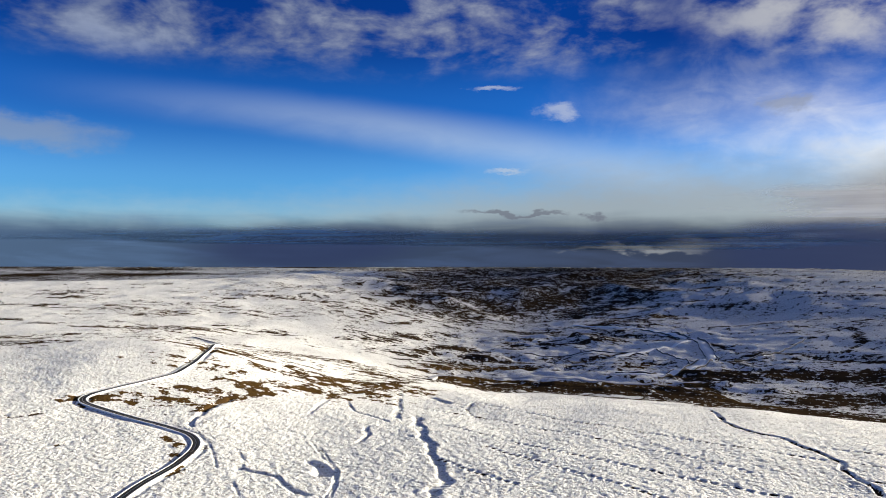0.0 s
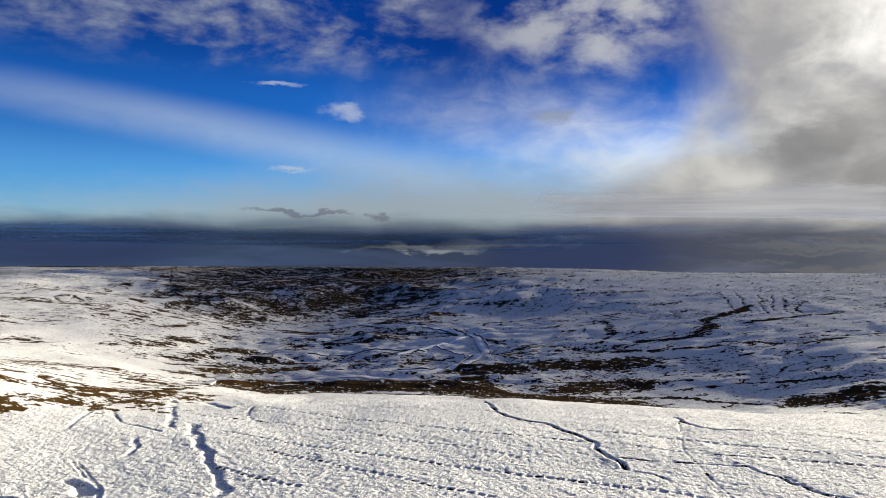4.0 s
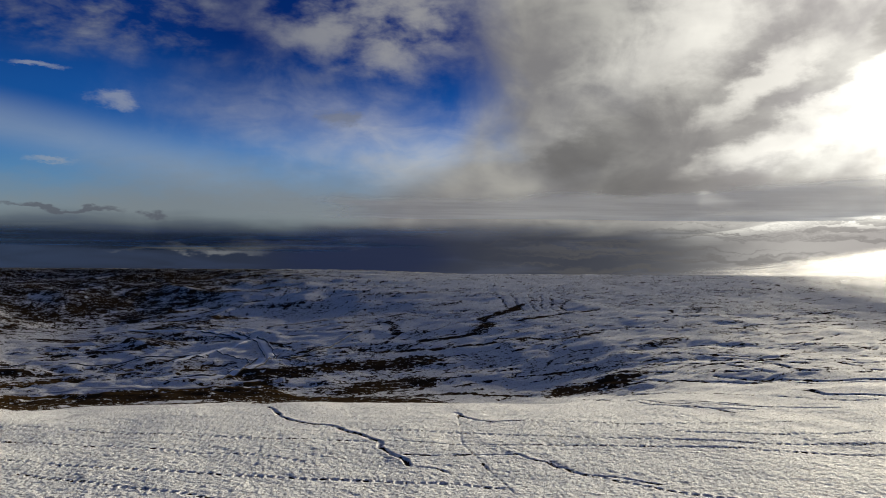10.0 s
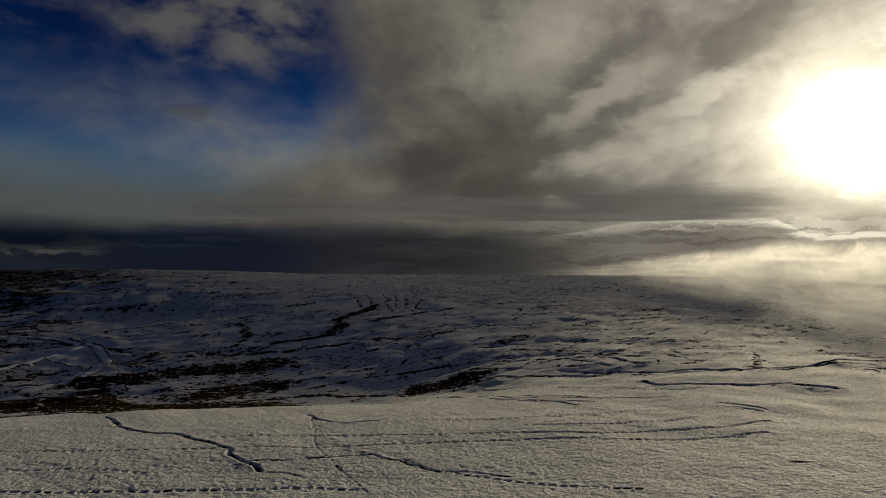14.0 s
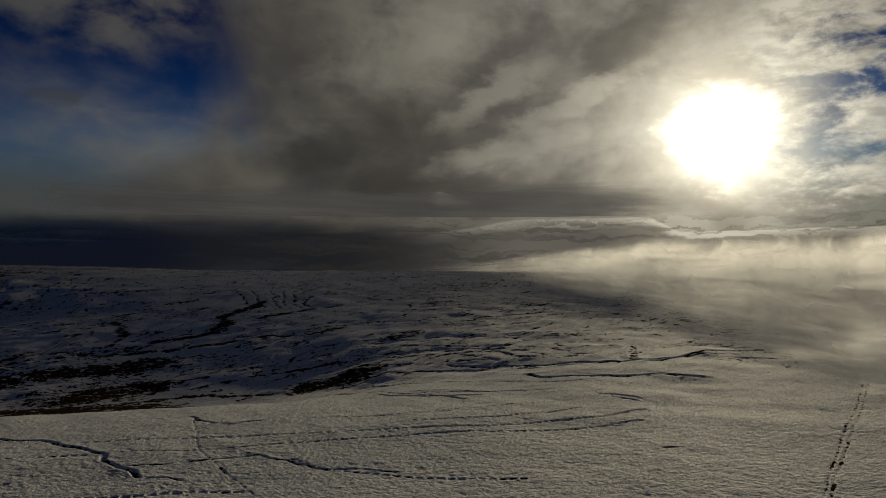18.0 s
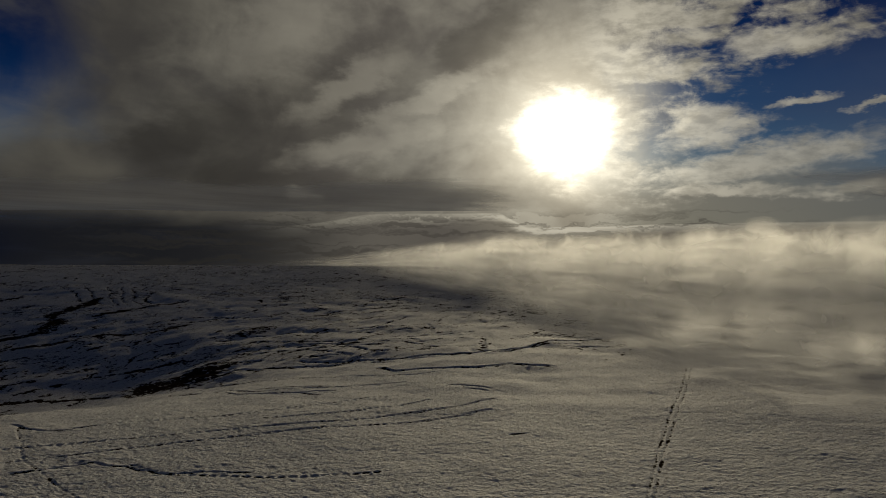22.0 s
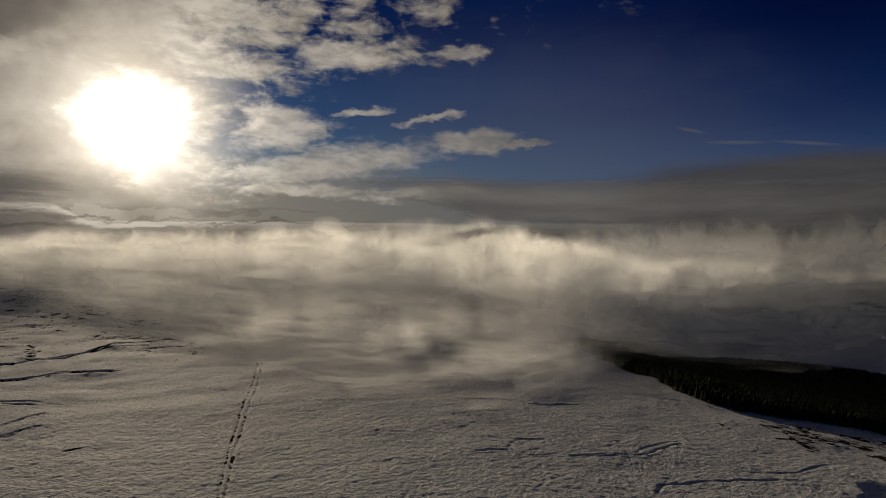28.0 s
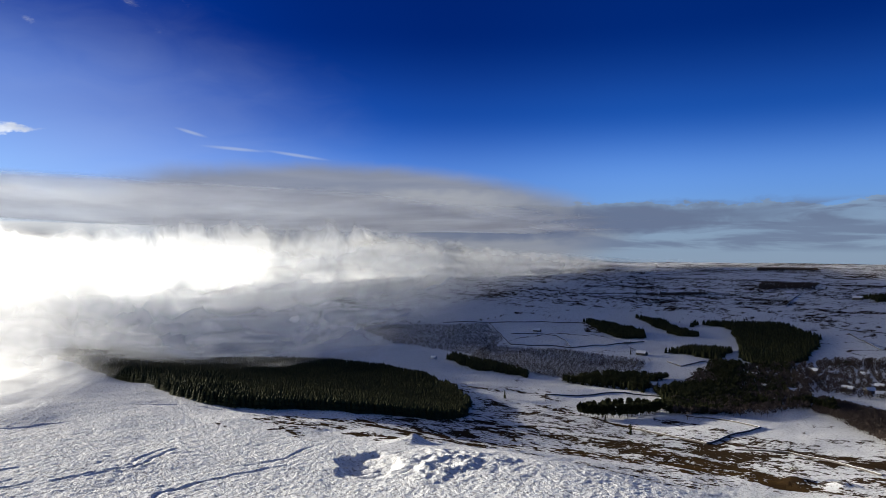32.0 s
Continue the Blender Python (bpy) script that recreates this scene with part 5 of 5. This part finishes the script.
def house(x, y, turn, long, deep, eaves, wall_mat, label, chimneys=1, kind="house"):
    """A small gabled house: walls, a snowy roof with thickness, chimneys, a door and windows with frames."""
    ridge = eaves + deep * 0.42
    h = tagged(new(kind), label, kind, "buildings of the dale")
    bm = bmesh.new()
    a, b = long / 2, deep / 2
    ring = [bm.verts.new(c) for c in ((-a, -b, -1), (a, -b, -1), (a, b, -1), (-a, b, -1), (-a, -b, eaves), (a, -b, eaves), (a, b, eaves), (-a, b, eaves), (-a, 0, ridge), (a, 0, ridge))]
    for f in ((0, 1, 5, 4), (2, 3, 7, 6), (1, 2, 6, 9, 5), (3, 0, 4, 8, 7), (4, 5, 9, 8), (6, 7, 8, 9), (3, 2, 1, 0)):
        bm.faces.new([ring[k] for k in f])
    part("wall", bm, wall_mat, h)
    bm = bmesh.new()
    o, t = 0.4, 0.28
    drop = (ridge - eaves) / b * o
    prof = [(-b - o, eaves - drop), (0, ridge), (b + o, eaves - drop), (b + o, eaves - drop + t), (0, ridge + t), (-b - o, eaves - drop + t)]
    ends = [[bm.verts.new((s * (a + o), py, pz + 0.03)) for py, pz in prof] for s in (-1, 1)]
    for k in range(6):
        bm.faces.new((ends[0][k], ends[0][(k + 1) % 6], ends[1][(k + 1) % 6], ends[1][k]))
    for e, flip in ((ends[0], 1), (ends[1], -1)):
        bm.faces.new([e[k] for k in (0, 1, 4, 5)][::flip])
        bm.faces.new([e[k] for k in (1, 2, 3, 4)][::flip])
    roof = part("roof", bm, SLATE, h, "snow-covered pitched roof")
    for k in range(chimneys):
        cx = a * (0.8 if k == 0 else -0.8)
        bm = bmesh.new()
        box(bm, cx - 0.45, cx + 0.45, -0.4, 0.4, ridge - 0.6, ridge + 1.3)
        box(bm, cx - 0.55, cx + 0.55, -0.5, 0.5, ridge + 1.3, ridge + 1.5)
        part("chimney", bm, STONE, roof)
    floors = 2 if eaves > 4 else 1
    for side in (-1, 1):
        for fl in range(floors):
            for k in range(max(int(long / 4), 2)):
                wx = -a + (k + 0.5) * long / max(int(long / 4), 2)
                if kind == "barn" and (k + fl) % 2:
                    continue
                bm = bmesh.new()
                z0 = 0.9 + 2.6 * fl
                box(bm, wx - 0.6, wx + 0.6, side * b - 0.05, side * b + 0.05, z0, z0 + 1.2)
                frame_ob = part("window", bm, RENDERED if wall_mat is STONE else TIMBER, h)
                bm = bmesh.new()
                box(bm, wx - 0.5, wx + 0.5, side * b - 0.07, side * b + 0.07, z0 + 0.1, z0 + 1.1)
                part("pane", bm, GLASS, frame_ob)
    bm = bmesh.new()
    box(bm, -0.55, 0.55, -b - 0.06, -b + 0.04, -0.2, 2.0)
    part("door", bm, TIMBER, h)
    h.matrix_basis = pose(x, y, spot(x, y, 0.0), 0, 0, turn)
    return h


for spec in ((1139, -857, 20, 20, 9, 4.5, STONE, "long dark stone barn at the corner of a field", 0, "barn"), (1448, -807, 35, 17, 8, 3.2, STONE, "low dark stone barn alone in a white field", 0, "barn"),
             (874, -677, 30, 12, 8, 5.0, STONE, "stone house half hidden by conifers", 2, "house"), (851, -743, 60, 11, 8, 5.0, RENDERED, "pale rendered house among dark trees", 1, "house"),
             (890, -878, 25, 14, 8, 5.0, STONE, "stone house with a snowy roof by a lane", 2, "house"), (872, -911, 110, 11, 7, 4.6, RENDERED, "pale cottage with a snowy roof", 1, "house"),
             (765, -825, 40, 12, 8, 5.0, RENDERED, "white rendered house with a snowy roof", 1, "house"), (739, -900, 15, 16, 8, 5.0, STONE, "long stone house at the village edge", 2, "house"),
             (710, -907, 70, 12, 8, 5.0, STONE, "stone house in the village", 1, "house"), (687, -899, 35, 15, 8, 5.2, RENDERED, "pale terraced house with a snowy roof", 2, "house"),
             (872, -988, 10, 15, 8, 4.8, STONE, "stone farmhouse below the forest", 2, "house"), (838, -995, 50, 12, 8, 4.8, STONE, "stone cottage below the forest", 1, "house"),
             (1509, -1882, 20, 26, 11, 6.5, STONE, "large stone house in a far wood", 2, "house"), (846, -704, 80, 11, 7, 4.8, RENDERED, "pale cottage between conifers", 1, "house"),
             (1257, -910, 40, 13, 7, 3.4, STONE, "low field barn beside a plantation", 0, "barn"), (805, -1017, 20, 12, 8, 4.8, RENDERED, "pale house beyond the green", 1, "house"),
             (907, -846, 75, 12, 8, 5.0, STONE, "stone house among bare trees", 1, "house"), (807, -818, 15, 11, 7, 4.8, STONE, "stone cottage at the wood's edge", 1, "house"),
             (700, -935, 60, 12, 8, 5.0, RENDERED, "pale house at a bend of the lane", 1, "house"), (725, -945, 20, 12, 8, 5.0, STONE, "stone house behind a garden", 1, "house"),
             (668, -915, 10, 13, 8, 5.0, STONE, "stone house with two chimneys", 2, "house"), (1820, -1720, 30, 16, 8, 4.5, STONE, "far stone farmhouse on the hillside", 2, "house"),
             (1960, -1560, 80, 18, 8, 4.0, STONE, "far stone barn on the hillside", 0, "barn"), (2150, -1850, 15, 18, 8, 4.5, STONE, "far farm under the skyline", 1, "house"),
             (1215, -470, 40, 9, 6, 3.0, RENDERED, "small white hut above the lane", 0, "hut")):
    house(*spec)


def stone_wall(tall, wide, label, *xy):
    """A dry stone wall laid over the ground, its top uneven and capped with snow."""
    line = course(xy)
    legs = np.hypot(*np.diff(line, axis=0).T)
    s = np.concatenate([[0], np.cumsum(legs)])
    t = np.linspace(0, s[-1], max(int(s[-1] / 3.0), 2))
    x, y = np.interp(t, s, line[:, 0]), np.interp(t, s, line[:, 1])
    z = ground_height(x, y)
    k = np.hypot(np.gradient(x), np.gradient(y))
    nx, ny = -np.gradient(y) / k, np.gradient(x) / k
    h = tall * (1 + 0.18 * rough(x, y, 4, 5, 2))
    wall = tagged(new("field_wall"), label, "wall", "dry stone walls of the dale")
    for name, mat, prof in (("stonework", STONE, ((-0.55, -0.5), (-0.3, 1.0), (0.3, 1.0), (0.55, -0.5))), ("snow_cap", SNOW_PLAIN, ((-0.32, 1.0), (-0.2, 1.12), (0.2, 1.12), (0.32, 1.0)))):
        bm = bmesh.new()
        rows = [[bm.verts.new((x[i] + nx[i] * o * wide, y[i] + ny[i] * o * wide, z[i] + h[i] * v)) for o, v in prof] for i in range(len(t))]
        for i in range(len(t) - 1):
            for j in range(3):
                bm.faces.new((rows[i][j], rows[i][j + 1], rows[i + 1][j + 1], rows[i + 1][j]))
        part(name, bm, mat, wall)
    return wall


for tall, label, xy in ((1.6, "dark dry stone wall across a white field", (597, -600, 571, -541, 547, -484)), (1.4, "dry stone wall along a white field", (597, -600, 642, -600, 687, -579)),
                        (1.5, "broken dry stone wall below the heather", (547, -484, 593, -476, 639, -469)), (1.8, "dry stone wall round the large white field", (1605, -763, 1452, -718, 1314, -674, 1272, -747, 1249, -772, 1254, -880, 1256, -951)),
                        (1.8, "dry stone wall on the upper side of the field", (1660, -666, 1613, -767, 1561, -885, 1502, -967)), (1.5, "dry stone wall through the white field", (1442, -740, 1417, -804, 1393, -825, 1330, -808, 1255, -775)),
                        (1.6, "dry stone wall below the dark wood", (864, -494, 856, -537, 859, -603, 810, -650)), (1.6, "dry stone wall on a snowy knoll", (1064, -855, 1010, -840, 1037, -918)),
                        (1.4, "half-buried dry stone wall at the foot of the slope", (513, -486, 478, -514, 433, -514, 383, -500)), (1.8, "dry stone wall beside the forest", (1122, -1369, 953, -1248)),
                        (1.8, "far dry stone wall", (1239, -1422, 1148, -1400, 1073, -1419)), (1.8, "far dry stone wall on the hillside", (2050, -1300, 1980, -1500, 1890, -1700, 1800, -1880)),
                        (1.8, "far dry stone wall over the rise", (2050, -1300, 2250, -1480, 2400, -1700)), (1.8, "far field wall", (1700, -1250, 1780, -1420, 1850, -1560)),
                        (1.8, "far field wall running uphill", (1500, -1600, 1620, -1750, 1760, -1950)), (1.5, "dry stone wall in the dale", (-20, 1120, 30, 1180, 80, 1290)),
                        (1.5, "dry stone wall beside the track", (-138, 1213, -95, 1140, -75, 1075)), (2.0, "dark dry stone wall along the farm track", (-163, 980, -118, 986, -87, 1048, -62, 1114, -58, 1151, -78, 1270, -105, 1328, -147, 1406, -197, 1481)),
                        (2.0, "dark dry stone wall on the lower side of the track", (-108, 974, -73, 1042, -46, 1110, -42, 1153, -62, 1274, -91, 1336, -133, 1414)),
                        (1.5, "dry stone wall by the old quarry", (-330, 1130, -240, 1180, -150, 1170))):
    stone_wall(tall, 1.3, label, *xy)


def telegraph_pole(x, y, turn):
    pole = tagged(new("telegraph_pole"), "thin wooden telegraph pole standing in the snow", "pole", "telegraph poles")
    bm = bmesh.new()
    tube(bm, (0, 0, 0), (0, 0, 9.5), 0.17, 0.12)
    part("pole", bm, TIMBER, pole)
    bm = bmesh.new()
    box(bm, -0.9, 0.9, -0.07, 0.07, 8.8, 8.95)
    part("crossarm", bm, TIMBER, pole)
    for k in (-0.75, 0.75):
        bm = bmesh.new()
        tube(bm, (k, 0, 8.95), (k, 0, 9.2), 0.06, 0.05)
        part("insulator", bm, RENDERED, pole)
    return set_at(pole, x, y, turn)


pole = telegraph_pole(656, -654, 20)
for x, y in ((657, -671), (665, -561), (780, -352), (690, -500)):
    copy_thing(pole, pose(x, y, spot(x, y), 0, 0, 20))


def bush(seed, mat, label):
    rng = random.Random(seed)
    b = tagged(new("bush"), label, "bush", "bushes on the snow")
    bm = bmesh.new()
    for k in range(5):
        a = rng.uniform(0, 6.28)
        tube(bm, (0, 0, 0), (math.cos(a) * 0.8, math.sin(a) * 0.8, rng.uniform(0.8, 1.5)), 0.05, 0.02, 4)
    part("stems", bm, BARK, b)
    v, f = twig_shape(seed, 90, 0.7, 0.0)
    bm = bmesh.new()
    vs = [bm.verts.new(Vector(c) * 2.4) for c in v]
    for face in f:
        bm.faces.new([vs[k] for k in face])
    part("twigs", bm, mat, b)
    return b


shrub = set_at(bush(31, TWIGS, "dark leafless bush standing in the snow"), 514, -540)
for x, y in ((521, -513), (514, -519), (498, -533), (478, -544), (465, -549), (456, -559), (592, -670), (560, -620), (-262, 290), (-265, 302), (-268, 315), (-300, 352), (-330, 352), (468, -150),
             (771, -398), (747, -413), (636, -289), (905, -473), (777, -578), (783, -543), (647, -409), (693, -414), (744, -497), (995, -532), (783, -550), (643, -422), (629, -412), (670, -376), (623, -358), (918, -448), (791, -581), (831, -493), (754, -414), (635, -391), (626, -404), (604, -423), (613, -429), (746, -533), (747, -517), (981, -520), (605, -423)):
    copy_thing(shrub, pose(x, y, spot(x, y), 0, 0, rng.uniform(0, 360)) @ Matrix.Scale(rng.uniform(0.5, 1.3), 4))

# ---- fog: a bank that rises gently from its foot, many thin drifting layers one behind the other ----
scene.cycles.transparent_max_bounces = 32
FOOT_BEARINGS = (20, 30, 38, 44, 50, 55, 60, 66, 74, 80, 84, 88, 92, 99, 106, 114, 124)
FOOT_RADII = (2300, 1950, 1500, 1230, 1000, 840, 720, 650, 600, 610, 700, 900, 1040, 1160, 1350, 1700, 2100)
RISE_BEARINGS = (20, 28, 34, 40, 46, 55, 66, 80, 95, 106, 111, 117, 126)
RISE = (0.0, 0.1, 0.5, 1.3, 2.0, 2.4, 2.8, 3.1, 3.5, 3.4, 2.4, 1.2, 0.5)


def fog_layer(name, behind, dense, seed, first, last, bearings=200, levels=24):
    """One layer: it hangs from its crest to the ground along the bearings, so many metres behind the foot of the bank."""
    b = np.linspace(first, last, bearings)
    foot_r = np.interp(b, FOOT_BEARINGS, FOOT_RADII)
    r = foot_r + behind * (1 + 0.12 * rough(b * 10, b * 0 + seed * 31.7, 90, seed, 2)) + 45 * rough(b * 10, b * 0 + seed * 3.7, 45, seed + 1, 2)
    x, y = np.sin(np.radians(b)) * r, np.cos(np.radians(b)) * r
    foot = base_height(x, y) - 3
    top = EYE_Z + np.tan(np.radians(np.interp(b, RISE_BEARINGS, RISE))) * r
    slope = foot + 24 + 0.09 * behind + 2.5e-5 * behind**2
    crest = np.minimum(slope, top)
    crest = foot + np.maximum(crest - foot, 8) * (1.05 + 0.12 * rough(b * 10, b * 0 + seed * 9.1, 60, seed + 2, 2))
    u = np.linspace(0, 1, levels)
    lean = rough(np.repeat(b * 10, levels), np.tile(u * 160, bearings), 45, seed + 5, 2).reshape(bearings, levels) * 0.018
    px, py = x[:, None] * (1 + lean), y[:, None] * (1 + lean)
    pz = foot[:, None] + (crest - foot)[:, None] * u[None]
    fade = smooth(b, first, first + 15) * smooth(b, last, last - 14)
    verts = np.stack([px, py, pz], 2).reshape(-1, 3)
    faces = [(i * levels + j, i * levels + j + 1, (i + 1) * levels + j + 1, (i + 1) * levels + j) for i in range(bearings - 1) for j in range(levels - 1)]
    mesh = bpy.data.meshes.new(name)
    mesh.from_pydata(verts.tolist(), [], faces)
    mesh.polygons.foreach_set("use_smooth", np.ones(len(faces), dtype=bool))
    soft = 0.5 if behind > 700 else 0.1
    for key, value in (("level", np.tile(u, bearings)), ("soft", np.full(bearings * levels, soft)), ("edge", np.repeat(fade, levels)), ("dense", np.full(bearings * levels, dense))):
        mesh.attributes.new(key, "FLOAT", "POINT").data.foreach_set("value", value.astype(np.float32))
    mesh.materials.append(FOG)
    return new(name, mesh)


fog = tagged(new("fog_bank"), "bank of white fog drifting over the moor", "fog", kind="stuff")
for k, (behind, dense, first, last) in enumerate(((-70, 0.10, 50, 115), (-25, 0.15, 48, 117), (20, 0.19, 45, 117), (65, 0.20, 43, 117), (115, 0.24, 41, 117), (170, 0.26, 39, 117), (230, 0.32, 37, 117),
                                                  (295, 0.34, 35, 118), (370, 0.35, 33, 118), (450, 0.39, 31, 119), (540, 0.24, 30, 120), (640, 0.25, 30, 121), (760, 0.30, 30, 122), (900, 0.32, 28, 124),
                                                  (1080, 0.38, 28, 126), (1320, 0.50, 28, 129), (1650, 1.13, 28, 133))):
    under(fog_layer("fog_layer", behind, dense, 11 + 7 * k, first, last), fog)


# ---- the sheet of cloud that keeps the sun off the dale ----
def cloud_sheet(name, outline, height, mat, seed=81, gap=80.0, fade=(-560, 440)):
    """One layer of a cloud over a piece of country, thinning out towards its outline."""
    low, high = outline.min(0) - 700, outline.max(0) + 700
    gx, gy = np.meshgrid(np.arange(low[0], high[0], gap), np.arange(low[1], high[1], gap), indexing="ij")
    x, y = gx.ravel(), gy.ravel()
    ring = np.concatenate([outline, outline[:1]])
    off = np.full(len(x), 1e9)
    for (ax, ay), (bx, by) in zip(ring[:-1], ring[1:]):
        u = np.clip(((x - ax) * (bx - ax) + (y - ay) * (by - ay)) / ((bx - ax) ** 2 + (by - ay) ** 2), 0, 1)
        off = np.minimum(off, np.hypot(x - ax - u * (bx - ax), y - ay - u * (by - ay)))
    depth = np.where(inside(outline, x, y), off, -off)
    dense = smooth(depth, *fade)
    z = height + 9 * rough(x, y, 900, seed, 2)
    m = gx.shape[1]
    quads = [(i * m + j, i * m + j + 1, (i + 1) * m + j + 1, (i + 1) * m + j) for i in range(gx.shape[0] - 1) for j in range(m - 1) if dense[i * m + j] > 0 or dense[(i + 1) * m + j + 1] > 0]
    mesh = bpy.data.meshes.new(name)
    mesh.from_pydata(np.stack([x, y, z], 1).tolist(), [], quads)
    mesh.polygons.foreach_set("use_smooth", np.ones(len(quads), dtype=bool))
    mesh.attributes.new("dense", "FLOAT", "POINT").data.foreach_set("value", dense.astype(np.float32))
    mesh.materials.append(mat)
    return new(name, mesh)


CLOUD_OUTLINE = course((1770, 2700, 1840, 2560, 2080, 2450, 2400, 2500, 2750, 2820, 3500, 3600, 3650, 4500, 2100, 6200, 300, 5700, 100, 3800, 450, 3350, 980, 3350, 1610, 2960))
SOUTH_OUTLINE = course((1780, 740, 2080, 720, 2860, 760, 3400, 700, 3950, 400, 4500, -950, 3900, -2250, 2800, -1500, 1900, -500, 1800, -100, 1720, 480))
FAR_SOUTH_OUTLINE = course((2500, 100, 3100, 250, 3900, 100, 4600, -950, 3900, -2400, 2700, -1600, 2300, -300))
stratus = tagged(new("stratus_cloud"), "low grey sheet of stratus beside the sun", "cloud", kind="stuff")
under(cloud_sheet("cloud_layer", CLOUD_OUTLINE, 445.0, THICK_CLOUD, 81), stratus)
flat_cloud = tagged(new("stratus_cloud"), "flat grey cloud above the fog bank", "cloud", kind="stuff")
under(cloud_sheet("cloud_layer", SOUTH_OUTLINE, 300.0, THICK_CLOUD, 91, 60.0, (-260, 240)), flat_cloud)
under(cloud_sheet("cloud_layer", FAR_SOUTH_OUTLINE, 318.0, CLOUD, 93), flat_cloud)

LOW_OUTLINE = course((-1724, 2205, -1300, 2750, -700, 3250, -100, 3500, 600, 4400, 300, 5600, -2500, 5000, -3600, 2700))
low_cloud = tagged(new("stratus_cloud"), "dark low cloud over the far dales", "cloud", kind="stuff")
under(cloud_sheet("cloud_layer", LOW_OUTLINE, 245.0, DARK_CLOUD, 95), low_cloud)
DALE_OUTLINE = course((420, 1780, 60, 1930, -400, 2398, -950, 3356, -1000, 4417, 100, 4721, 100, 3400, 150, 2700, 300, 2300, 560, 2030))
dale_cloud = tagged(new("stratus_cloud"), "dark navy bank of low cloud above the dale", "cloud", kind="stuff")
under(cloud_sheet("cloud_layer", DALE_OUTLINE, 205.0, DARK_CLOUD, 99), dale_cloud)
